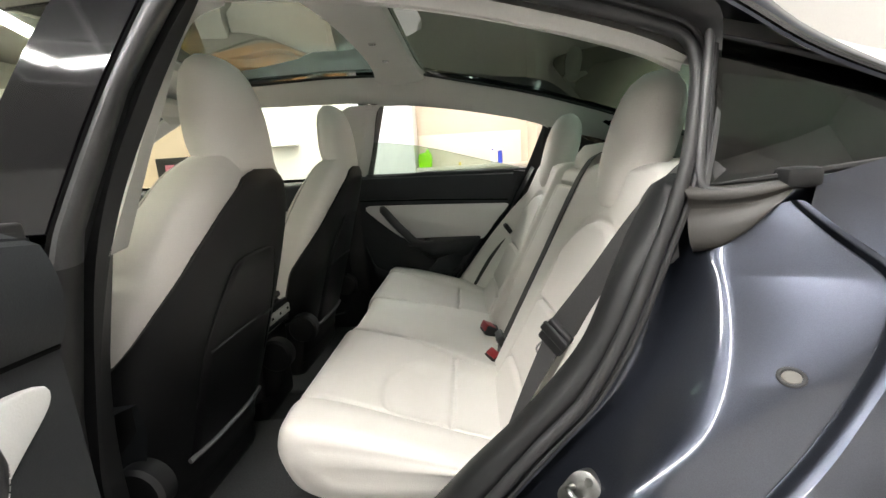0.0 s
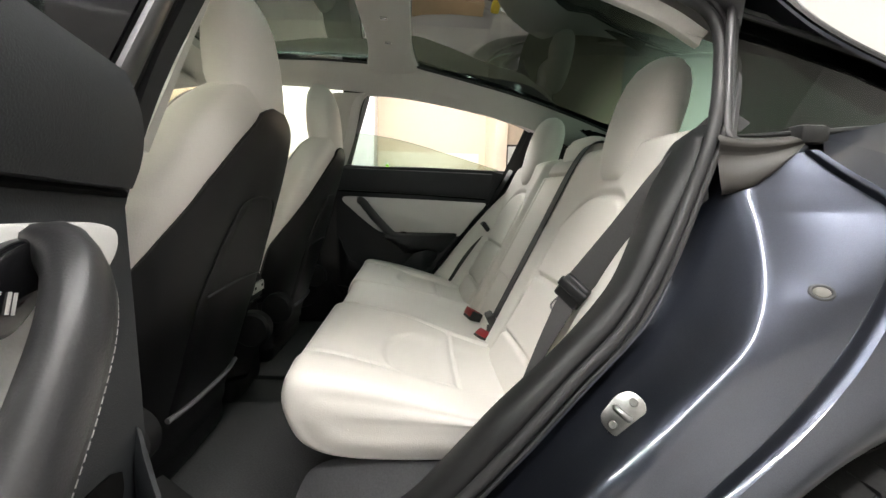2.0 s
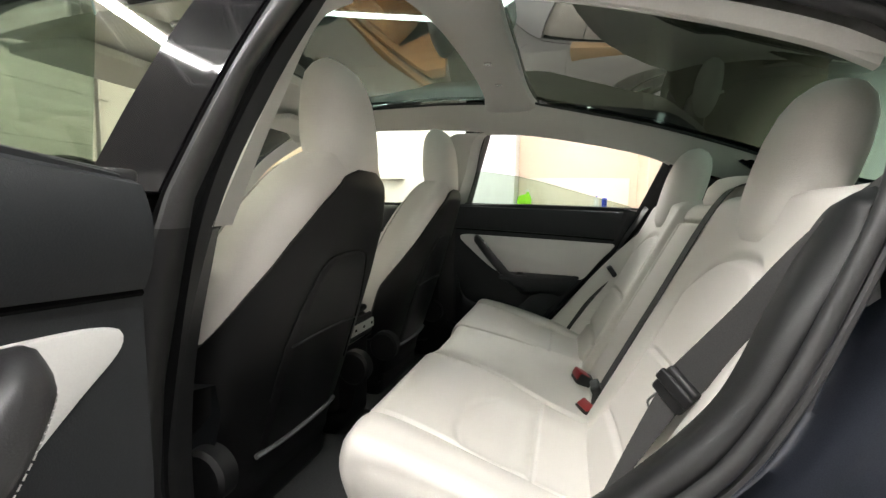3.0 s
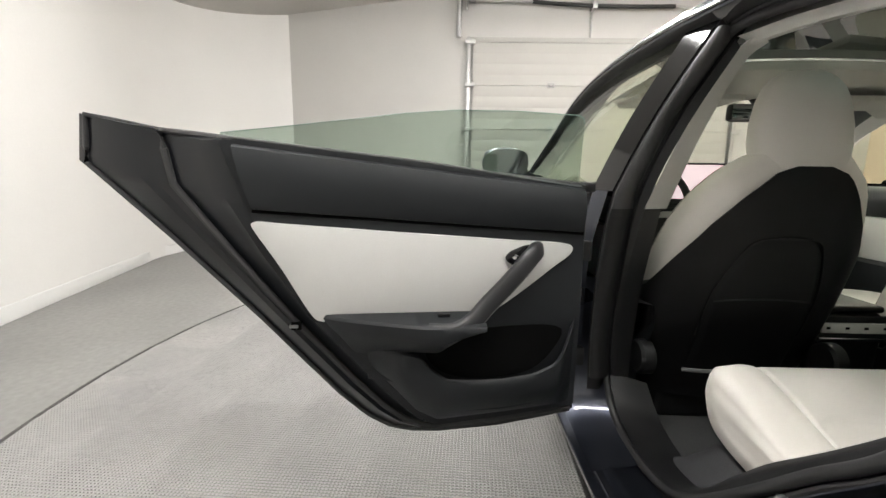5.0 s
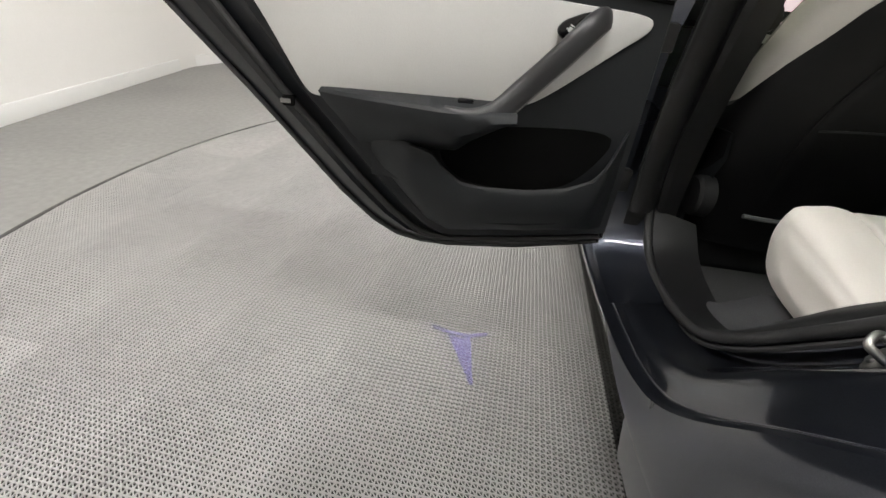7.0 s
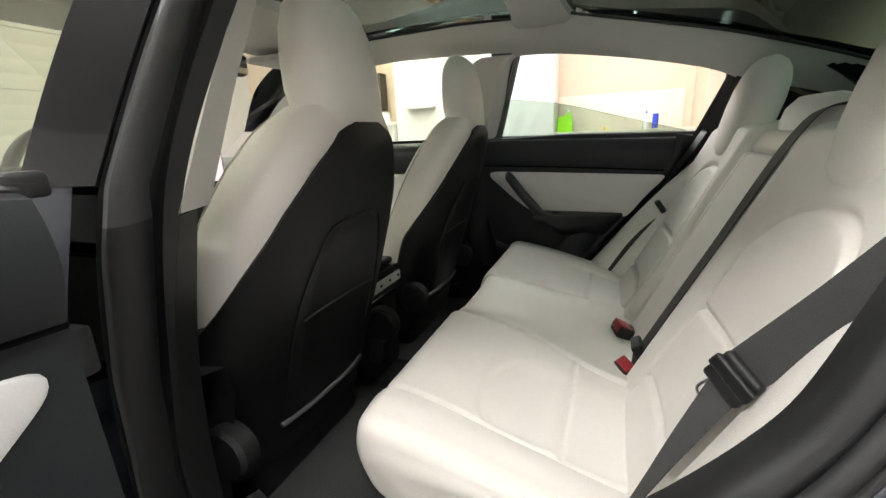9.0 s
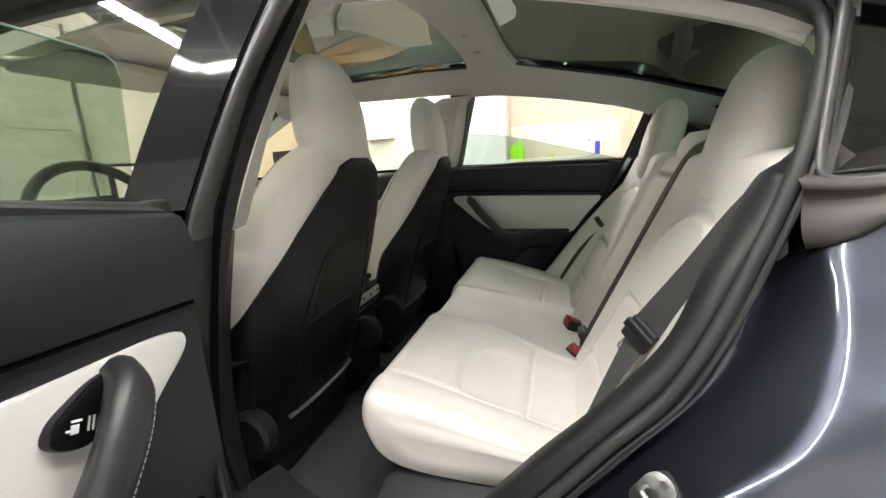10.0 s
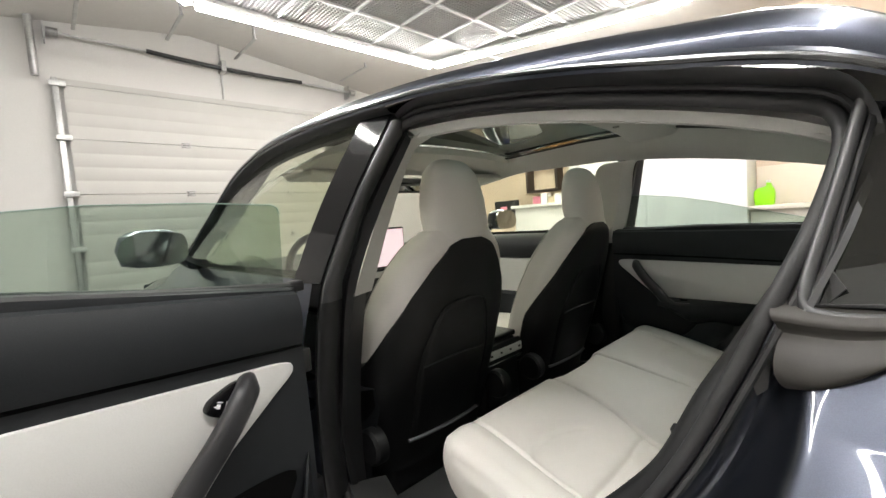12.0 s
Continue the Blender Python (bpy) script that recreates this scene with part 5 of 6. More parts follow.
    part("seat_cushion", cu, LEATHER, seat)
    part("seat_base", box(-0.58, -0.13, y0 - 0.20, y0 + 0.20, 0.302, 0.43, 0.035, 4), BLACK, seat)
    for s in (-1, 1):
        part("recliner_cover", egg(0, 0, 0, [(-0.022, 0.045, 0.045, 0), (-0.018, 0.052, 0.052, 0), (0.014, 0.052, 0.052, 0), (0.022, 0.045, 0.045, 0)], 2, 32, Matrix.Translation((-0.080, y0 + s * 0.272, 0.54)) @ Matrix.Scale(0.98, 4) @ Matrix.Rotation(radians(90), 4, "X")), BLACK, seat)
        part("side_cover", loft([[(-0.55, y0 + s * w, 0.36), (-0.3, y0 + s * w, 0.36), (-0.10, y0 + s * w, 0.40)] for w in (0.25, 0.284)] + [[(-0.55, y0 + s * w, 0.50), (-0.3, y0 + s * w, 0.52), (-0.06, y0 + s * w, 0.575)] for w in (0.288, 0.25)], 20), BLACK, seat)
    return seat


front_seat(-0.38)
front_seat(0.38)

# ---- rear bench ----
def groove(d, w, depth):
    return -depth * math.exp(-(d / w) ** 2)


def bench_top(x, y):
    """Height of the cushion over the ground."""
    t = (x - 0.16) / 0.46
    z = 0.634 - 0.115 * t + 0.02 * math.sin(math.pi * min(max(t, 0), 1)) * (1 - t)
    ay = abs(y)
    # the seam beside the middle seat swings outwards to the rear
    yc = table(x, [(0.10, 0.143), (0.24, 0.146), (0.32, 0.153), (0.38, 0.165), (0.44, 0.184), (0.49, 0.198), (0.55, 0.206), (0.70, 0.208)])[0]
    z += groove(ay - yc, 0.0055, 0.011)
    if ay > yc:
        c = (ay - 0.385) / 0.21
        z -= 0.014 * max(0.0, 1 - c * c) * min(1, max(0, (t - 0.12) * 4))
        side = 1 / (1 + math.exp((abs(ay - 0.385) - 0.115) * 120))
        # the sunk seat panel: a soft curved edge in front, a stitched line behind
        xf = 0.322 + 0.035 * abs((ay - 0.40) / 0.11) ** 2.5
        z -= 0.010 / (1 + math.exp(-(x - xf) * 170)) / (1 + math.exp((x - 0.56) * 60)) * side
        z += groove(x - xf + 0.004, 0.006, 0.003) * side
        z += groove(x - 0.470, 0.0045, 0.007) * (yc < ay < 0.512)
        z += 0.005 * math.exp(-((x - 0.452) / 0.02) ** 2) * side
        z += groove(ay - 0.505, 0.0048, 0.012) + 0.006 * math.exp(-((ay - 0.545) / 0.03) ** 2)
    else:
        z -= 0.010 * (1 - math.exp(-((yc - ay) / 0.05) ** 2))
    return z


def bench_line(y):
    ay = abs(y)
    x_f = 0.150 + (0.012 if ay < 0.145 else 0.0)
    line = [(0.60, y, 0.462), (0.35, y, 0.464), (x_f + 0.10, y, 0.472), (x_f + 0.055, y, 0.484), (x_f + 0.024, y, 0.505), (x_f + 0.006, y, 0.54), (x_f - 0.003, y, 0.575), (x_f + 0.001, y, 0.603), (x_f + 0.008, y, bench_top(0.17, y) - 0.012), (x_f + 0.018, y, bench_top(0.178, y) - 0.003)]
    line = [tuple(p) for p in curve(line + [(x_f + 0.035, y, bench_top(x_f + 0.035, y))], 44)][:-1]
    return line + [(x, y, bench_top(x, y)) for x in np.linspace(x_f + 0.035, 0.66, 150)]


R_END = 0.034
rows = [bench_line(y) for y in np.linspace(-0.585, 0.585, 420)]
for sgn in (-1, 1):
    r = rows[0] if sgn < 0 else rows[-1]
    caps = []
    for a, extra in [(t / 9, 0) for t in range(1, 10)] + [(1.0, k / 2) for k in range(1, 9)]:
        th = a * math.pi / 2
        i_ = R_END * (1 - math.cos(th))
        out = R_END * math.sin(th) + 0.008 * math.sin(math.pi * min(extra, 3) / 4.5)
        fx, fz = (0.25 - i_) / 0.25, (0.085 - i_) / 0.085
        k = 1 - 0.25 * extra
        caps.append([(0.41 + (p[0] - 0.41) * fx * (1 - 0.10 * extra), sgn * (0.585 + out), 0.535 + (p[2] - 0.535) * (fz if p[2] > 0.535 else (fz + 1) / 2) * k) for p in r])
    rows = caps[::-1] + rows if sgn < 0 else rows + caps
bench = part("rear_bench", grid(rows), LEATHER, car, "white leather rear bench", angle=60)
for sgn in (-1, 1):
    part("piping", tube([(0.168, sgn * 0.40, 0.6165), (0.166, sgn * 0.54, 0.614), (0.172, sgn * 0.592, 0.606), (0.20, sgn * 0.606, 0.603), (0.30, sgn * 0.608, 0.584), (0.42, sgn * 0.608, 0.556), (0.55, sgn * 0.608, 0.527)], 0.0028, 60, sides=6), SEAM, bench)


def back_point(y, v):
    """v runs 0 to 1 up the backrest; gives the place on its face."""
    ay = abs(y)
    x, z = 0.60 + 0.275 * v, 0.50 + 0.575 * v
    nx, nz = -0.575, 0.275
    ln = math.hypot(nx, nz)
    nx, nz = nx / ln, nz / ln
    h = 0.0
    if ay > 0.15:
        c = (ay - 0.385) / 0.21
        h += 0.030 - 0.032 * max(0, 1 - c * c) * max(0.0, math.sin(math.pi * min(1, v * 1.05 + 0.02))) ** 0.6
        # upper, middle and lower panels of the outer seats
        q_ = min(1, abs(ay - 0.385) / 0.15)
        arc = 0.60 + 0.17 * max(0, 1 - q_ ** 3)
        inner = 1 / (1 + math.exp((abs(ay - 0.385) - 0.150) * 260))
        h += groove(v - arc, 0.014, 0.014) * inner
        h += 0.007 * inner / (1 + math.exp((v - arc) * 90))
        h += groove(v - 0.40, 0.010, 0.012) * inner
        h += groove(v - 0.13, 0.010, 0.010) * inner
        h += groove(abs(ay - 0.385) - 0.152, 0.007, 0.013) / (1 + math.exp((v - 0.60) * 60))
    else:
        h += 0.012 + 0.006 * (0.3 < v < 0.86)
        h += groove(ay - 0.118, 0.006, 0.008) * (v < 0.86)
        h += groove(v - 0.86, 0.010, 0.010)
    h += groove(ay - 0.152, 0.008, 0.02)
    h -= 0.05 * max(0, (ay - 0.57) / 0.08) ** 2
    top = max(0, (v - 0.90) / 0.10)
    h -= 0.06 * top ** 2.5
    return (x + nx * h, y, z + nz * h)


rows = []
for y in np.linspace(-0.655, 0.655, 400):
    top = 1.0 - 0.10 * min(1.0, max(0.0, (abs(y) - 0.47) / 0.13)) ** 1.5
    line = [back_point(y, v) for v in np.linspace(-0.06, top, 200)]
    x, _, z = line[-1]
    line += [(x + 0.03, y, z + 0.006), (x + 0.06, y, z - 0.01), (x + 0.08, y, z - 0.08)]
    rows.append(line)
rows = [[(p[0] + 0.06, p[1], p[2] - 0.02) for p in rows[0]]] + rows + [[(p[0] + 0.06, p[1], p[2] - 0.02) for p in rows[-1]]]
back = part("rear_backrest", grid(rows), LEATHER, car, "white leather rear backrest", angle=60)
# side bolster between the far seat and its door
rows = []
for z in np.linspace(0.47, 1.0, 40):
    x_back = 0.60 + 0.275 * (z - 0.5) / 0.575
    x_front = table(z, [(0.47, 0.40), (0.548, 0.461), (0.65, 0.54), (0.752, 0.617), (0.85, 0.70), (0.93, 0.775), (1.0, 0.845)])[0]
    g = x_back - x_front
    rows.append([(x_back + 0.02, 0.515, z), (x_back - 0.2 * g, 0.535, z), (x_back - 0.55 * g, 0.562, z), (x_back - 0.85 * g, 0.592, z), (x_back - g, 0.618, z), (x_back - g + 0.004, 0.636, z), (x_back - g + 0.022, 0.65, z), (x_back + 0.05, 0.66, z)])
part("side_bolster", loft(rows, 40), LEATHER, back, "white leather side bolster", angle=70)
Mt = Matrix.Translation((0.888, 0, 1.043)) @ Matrix.Rotation(radians(16), 4, "Y")
hrows = [(-0.085, 0.012, 0.045, -0.004), (-0.078, 0.03, 0.068, -0.004), (-0.06, 0.043, 0.086, -0.003), (-0.03, 0.051, 0.098, 0), (0.0, 0.056, 0.106, 0), (0.05, 0.058, 0.112, 0), (0.10, 0.057, 0.112, 0), (0.145, 0.051, 0.104, 0), (0.172, 0.042, 0.088, 0), (0.190, 0.029, 0.064, 0), (0.20, 0.01, 0.03, 0)]
for y, k in ((-0.365, 0.88), (0.385, 0.94)):
    part("headrest", egg(0, y, 0, [(z, d, w * k, sx) for z, d, w, sx in hrows], 2.4, 44, Matrix.Translation((-0.024, 0, 0)) @ Mt), LEATHER, back)
part("headrest", egg(0.01, 0.0, -0.01, [(0.0, 0.04, 0.11, 0), (0.02, 0.047, 0.12, 0), (0.05, 0.047, 0.12, 0), (0.075, 0.035, 0.105, 0), (0.085, 0.01, 0.06, 0)], 3, 40, Mt), LEATHER, back, "low white middle headrest")

# ---- seat belts and buckles ----
def belt(points, width, mat, parent, normal, name="webbing", n=40):
    """A flat strap through the points, its face turned to normal (or from one normal to another)."""
    p = curve(points, n)
    n0, n1 = (Vector(v) for v in (normal if isinstance(normal[0], tuple) else (normal, normal)))
    rows = []
    for i in range(n):
        d = Vector(p[min(i + 1, n - 1)] - p[max(i - 1, 0)]).normalized()
        wv = d.cross(n0.lerp(n1, i / (n - 1))).normalized()
        w = width if isinstance(width, float) else width[0] + (width[1] - width[0]) * i / (n - 1)
        rows.append([Vector(p[i]) + wv * w * f for f in (-0.5, -0.25, 0, 0.25, 0.5)])
    return part(name, thick(grid(rows), 0.0016), mat, parent)


NB = (-0.55, -0.75, 0.35)
w1 = belt([(0.86, -0.67, 1.07), (0.80, -0.632, 0.99), (0.74, -0.585, 0.875), (0.682, -0.542, 0.77)], 0.052, WEB, car, NB, "seat_belt")
tagged(w1, "grey seat belt of the open side")
belt([(0.672, -0.537, 0.75), (0.625, -0.552, 0.665), (0.575, -0.575, 0.575), (0.535, -0.595, 0.51)], (0.040, 0.012), WEB, w1, (NB, (-0.8, 0.1, 0.5)))
_d = Vector((0.130, -0.09, 0.24)).normalized()
_w = _d.cross(Vector(NB)).normalized()
_n = _w.cross(_d)
Mtg = Matrix(((-_d.x, _w.x, _n.x, 0.677), (-_d.y, _w.y, _n.y, -0.540), (-_d.z, _w.z, _n.z, 0.760), (0, 0, 0, 1)))
part("tongue", box(-0.024, 0.026, -0.028, 0.028, -0.007, 0.010, 0.006, 3, m=Mtg), BLACK, w1, "black belt tongue")
part("tongue_head", box(-0.014, 0.006, -0.031, 0.031, 0.006, 0.015, 0.004, 3, m=Mtg), BLACK, w1)
part("tongue_loop", tube([tuple(Mtg @ Vector(p)) for p in ((0.03, -0.016, 0.0), (0.052, -0.015, 0.002), (0.056, 0.0, 0.002), (0.052, 0.015, 0.002), (0.03, 0.016, 0.0))], 0.002, 30, sides=6), STEEL, w1)
w2 = belt([(0.92, -0.105, 1.085), (0.872, -0.11, 1.085), (0.838, -0.115, 1.05), (0.715, -0.122, 0.80), (0.612, -0.125, 0.585)], 0.047, WEB, car, (-0.9, 0, 0.43), "seat_belt")
tagged(w2, "grey seat belt of the middle seat")
Mm = Matrix.Translation((0.604, -0.125, 0.572)) @ Matrix.Rotation(radians(64), 4, "Y")
part("tongue", box(-0.022, 0.025, -0.03, 0.03, -0.012, 0.012, 0.006, 3, m=Mm), BLACK, w2)
part("tongue_loop", tube([tuple(Mm @ Vector(p)) for p in ((0.025, 0.0, 0.0), (0.05, 0.004, -0.004), (0.054, 0.016, -0.004), (0.05, 0.028, -0.004), (0.025, 0.028, 0.0))], 0.002, 30, sides=6), STEEL, w2)
belt([(0.60, -0.128, 0.56), (0.598, -0.138, 0.53), (0.605, -0.15, 0.495)], 0.035, WEB, w2, (-0.9, -0.2, 0.43))
w3 = belt([(0.84, 0.61, 1.0), (0.765, 0.60, 0.90), (0.690, 0.572, 0.785), (0.602, 0.567, 0.66), (0.522, 0.567, 0.532)], 0.046, WEB, car, (-0.72, -0.52, 0.45), "seat_belt")
tagged(w3, "grey seat belt of the far seat")
part("tongue", box(-0.022, 0.022, -0.03, 0.03, -0.010, 0.010, 0.005, 3, m=Matrix.Translation((0.692, 0.568, 0.79)) @ Matrix.Rotation(radians(54), 4, "Y")), BLACK, w3)
part("tongue_plate", box(0.022, 0.05, -0.012, 0.012, -0.003, 0.003, 0.001, m=Matrix.Translation((0.692, 0.568, 0.79)) @ Matrix.Rotation(radians(54), 4, "Y")), STEEL, w3)
for (x, y, z), tip, yaw in (((0.572, 0.055, 0.532), 28, 15), ((0.580, -0.135, 0.518), 58, 25)):
    Mb = Matrix.Translation((x, y, z)) @ Matrix.Scale(1.15, 4) @ Matrix.Rotation(radians(yaw), 4, "Z") @ Matrix.Rotation(radians(tip), 4, "Y")
    bk = part("belt_buckle", box(-0.016, 0.05, -0.027, 0.027, -0.014, 0.016, 0.006, 3, m=Mb), BLACK, car, "black belt buckle with a red release")
    part("release_button", box(-0.019, 0.012, -0.022, 0.022, -0.004, 0.0175, 0.003, m=Mb), RED, bk, "red release button")


# ---- rear doors: u runs from the hinge to the rear, v inwards, z up ----
INNER = [(0.13, 0.50), (0.13, 0.75), (0.135, 1.035), (0.5, 1.085), (0.90, 1.128), (0.925, 1.12), (0.885, 1.0), (0.83, 0.885), (0.749, 0.746), (0.62, 0.60), (0.562, 0.534), (0.515, 0.490), (0.490, 0.472), (0.468, 0.464), (0.3, 0.48)]
OUTER = [(0.10, 0.43), (0.10, 0.75), (0.10, 1.03), (0.5, 1.09), (1.10, 1.155), (1.25, 1.185), (1.262, 1.085), (1.10, 0.925), (0.90, 0.715), (0.72, 0.51), (0.645, 0.442), (0.59, 0.410), (0.53, 0.396), (0.46, 0.392), (0.3, 0.40)]


def rear_door(place, label, opened):
    P = lambda u, v, z: Vector(place(u, v, z))

    def ring(f, v):
        return [P(a[0] * (1 - f) + b[0] * f, v, a[1] * (1 - f) + b[1] * f) for a, b in zip(INNER, OUTER)]

    def dense(pts, n=6):
        out = []
        for a, b in zip(pts, pts[1:] + pts[:1]):
            out += [a.lerp(b, k / n) for k in range(n)]
        return out
    rings = [dense(ring(f, v)) for f, v in ((0.0, 0.098), (0.12, 0.094), (0.2, 0.075), (0.55, 0.04), (0.62, 0.045), (0.9, 0.012), (1.0, -0.005), (1.0, -0.04), (0.97, -0.05))]
    b = grid(rings, wrap_v=True)
    b.faces.new([b.verts.new(p) for p in rings[-1]])
    b.faces.new([b.verts.new(p) for p in rings[0]])
    door = part("rear_door", b, PAINT_DARK, car, label, angle=30)
    part("weather_strip", tube(dense(ring(0.42, 0.062), 3), 0.008, 140, True, 8, smooth=False), RUBBER, door)
    part("edge_strip", tube(dense(ring(0.94, 0.010), 3), 0.006, 140, True, 8, smooth=False), RUBBER, door)
    q = lambda u, w, d: P(u, d, w)
    part("lower_trim", outline(INNER, 15, q, (0.094, 0.106), 0.004, False), PAD, door, "charcoal lower door trim")
    # upper pad, gently crowned
    rows = []
    for f in np.linspace(0, 1, 14):
        line = []
        for u in np.linspace(0.137, 0.905, 30):
            hi = 1.040 + (u - 0.137) * 0.112
            lo = 0.937 + (u - 0.137) * 0.065
            uu = u - 0.035 * f * (u - 0.137) / 0.77
            line.append(P(uu, 0.104 + 0.028 * max(0.0, math.sin(math.pi * min(f * 0.8 + 0.08, 1))) ** 0.7 - 0.03 * max(0, 0.06 - f) / 0.06, hi + (lo - hi) * f + 0.004 * (f == 0)))
        rows.append(line)
    rows.insert(0, [P(u, 0.05, 1.038 + (u - 0.137) * 0.112) for u in np.linspace(0.137, 0.905, 30)])
    rows.append([P(u - 0.035 * (u - 0.137) / 0.77, 0.10, 0.935 + (u - 0.137) * 0.065) for u in np.linspace(0.137, 0.905, 30)])
    part("upper_pad", grid(rows), PAD, door, "charcoal padded upper door trim")
    part("belt_strip", tube([P(u, 0.052, 1.044 + (u - 0.137) * 0.112) for u in np.linspace(0.10, 0.95, 8)], 0.007, 30, sides=8), RUBBER, door)
    ins = [(0.868, 0.9595), (0.876, 0.954), (0.872, 0.944)] [::-1] + [(0.82, 0.9565), (0.6, 0.94), (0.3, 0.919), (0.175, 0.910), (0.158, 0.903), (0.158, 0.890), (0.20, 0.855), (0.335, 0.755), (0.36, 0.748), (0.42, 0.742), (0.60, 0.735), (0.742, 0.735), (0.752, 0.742), (0.82, 0.86)]
    part("insert", outline(ins, 260, q, (0.105, 0.115), 0.004), LEATHER_SIDE, door, "white leather door insert")
    # armrest that turns up into the pull handle
    shelf = []
    for u in np.linspace(0.755, 0.375, 30):
        f = max(0.0, min(1, (0.755 - u) / 0.24)) ** 0.8
        vt = 0.112 + 0.108 * f
        g = max(0.0, min(1, (0.50 - u) / 0.12))
        lo = 0.065 * g
        Q = lambda v, z: P(0.375 + (u - 0.375) * (0.273 + (z - 0.64) * 0.855) / 0.38, v, z)
        shelf.append([Q(0.11, 0.752), Q(vt - 0.008, 0.748), Q(vt, 0.742), Q(vt + 0.003, 0.722 + 0.2 * lo), Q(vt - 0.004, 0.700 + 0.5 * lo), Q(0.112 + 0.05 * f, 0.668 + 0.8 * lo), Q(0.104, 0.65 + lo)])
    part("armrest", grid(shelf), PAD, door, "charcoal armrest")
    path = [(0.50, 0.200, 0.735), (0.45, 0.204, 0.732), (0.41, 0.192, 0.744), (0.362, 0.173, 0.787), (0.317, 0.170, 0.834), (0.288, 0.165, 0.866), (0.268, 0.154, 0.886), (0.253, 0.138, 0.896), (0.243, 0.108, 0.898)]
    line = curve(path, 60)
    width = np.interp(np.linspace(0, 1, 60), [0, 0.12, 0.3, 0.85, 0.95, 1], [0.016, 0.019, 0.021, 0.021, 0.020, 0.017])
    rows, stitch_line = [], []
    for i in range(60):
        d = line[min(i + 1, 59)] - line[max(i - 1, 0)]
        d /= np.linalg.norm(d)
        side = np.cross(d, (0.0, 1.0, 0.0))
        side /= np.linalg.norm(side)
        up = np.cross(side, d)
        if up[1] < 0:
            up = -up
        sg = 1.0 if side[2] + side[0] > 0 else -1.0
        w, h = width[i], 0.0165
        # broad rounded face, flatter under side, a sharp stitched edge towards the hinge
        sec = [(-1.0, -0.2), (-0.96, 0.45), (-0.72, 0.86), (-0.3, 1.0), (0.2, 1.0), (0.68, 0.86), (0.95, 0.5), (1.0, -0.1), (0.8, -0.75), (0.3, -1.0), (-0.3, -1.0), (-0.8, -0.75)]
        rows.append([P(*(line[i] + side * sg * w * a_ + up * h * b_)) for a_, b_ in sec])
        stitch_line.append(line[i] - side * sg * w * 0.80 + up * h * 0.80)
    bm = grid(rows, wrap_v=True)
    bm.faces.new([bm.verts.new(p) for p in rows[0]])
    bm.faces.new([bm.verts.new(p) for p in rows[-1]])
    bmesh.ops.recalc_face_normals(bm, faces=bm.faces[:])
    part("pull_handle", bm, HANDLE, door, "black leather pull handle with pale stitching", angle=75)
    stitch_line = curve(stitch_line[12:54], 140)
    for k in range(46):
        a_, b_ = stitch_line[3 * k], stitch_line[3 * k + 2]
        part("stitch", rod(P(*a_), P(*b_), 0.0006, sides=6), THREAD, door)
    if opened:
        part("switch_plate", outline([(0.318, 0.878), (0.311, 0.890), (0.292, 0.900), (0.268, 0.908), (0.245, 0.907), (0.238, 0.898), (0.262, 0.872), (0.288, 0.858), (0.312, 0.868)], 48, q, (0.114, 0.127), 0.004), GLOSS, door, "gloss black release plate")
        tilt = Matrix.Rotation(radians(-20), 4, "Y")
        for du, dz, wu, wz in ((0.0, 0.0055, 0.0042, 0.0009), (0.001, -0.001, 0.0030, 0.0036), (0.0055, -0.0015, 0.0022, 0.0008)):
            part("release_icon", box(-wu, wu, -0.0008, 0.0008, -wz, wz, m=PM(P, 0.297, 0.1278, 0.880) @ tilt @ Matrix.Translation((du, 0, dz))), WHITEPL, door)
        for du in (-0.011, -0.015):
            part("switch_rib", box(-0.0005, 0.0005, -0.0008, 0.0008, -0.006, 0.006, m=PM(P, 0.297, 0.1278, 0.881) @ tilt @ Matrix.Translation((du, 0, 0))), LINER, door)
    # black strip stands in for the shaded gap below the pad
    part("trim_gap_shade", tube([P(u, 0.107, 0.9325 + (u - 0.137) * 0.067) for u in np.linspace(0.132, 0.872, 10)], 0.0035, 40, sides=6), RECESS_SHADE, door, "black strip for the shade in the gap under the pad")
    part("corner_cap", box(-0.022, 0.010, -0.018, 0.010, -0.012, 0.010, 0.005, 3, m=PM(P, 0.110, 0.05, 1.040)), BLACK, door, "black corner cap on the hinge side")
    part("window_switch", box(-0.014, 0.014, -0.007, 0.007, -0.004, 0.004, 0.002, m=PM(P, 0.462, 0.152, 0.754)), GLOSS, door)
    # map pocket with a swelling lip
    lip = [(0.14, 0.72), (0.165, 0.668), (0.20, 0.625), (0.25, 0.603), (0.32, 0.593), (0.40, 0.592), (0.455, 0.598), (0.49, 0.625), (0.515, 0.655), (0.56, 0.668), (0.64, 0.668)]
    us = np.linspace(0.14, 0.635, 50)
    lz = [table(u, lip)[0] for u in us]
    rows = []
    foot = [table(u, [(0.14, 0.505), (0.3, 0.488), (0.47, 0.474), (0.52, 0.50), (0.635, 0.63)])[0] for u in us]
    for f in np.linspace(0, 1, 14):
        rows.append([P(u, 0.105 + 0.060 * max(0.0, math.sin(math.pi * f * 0.62)) ** 0.8 * min(1, (u - 0.135) / 0.05) * min(1, (0.64 - u) / 0.08), fz + (z - fz) * f) for u, z, fz in zip(us, lz, foot)])
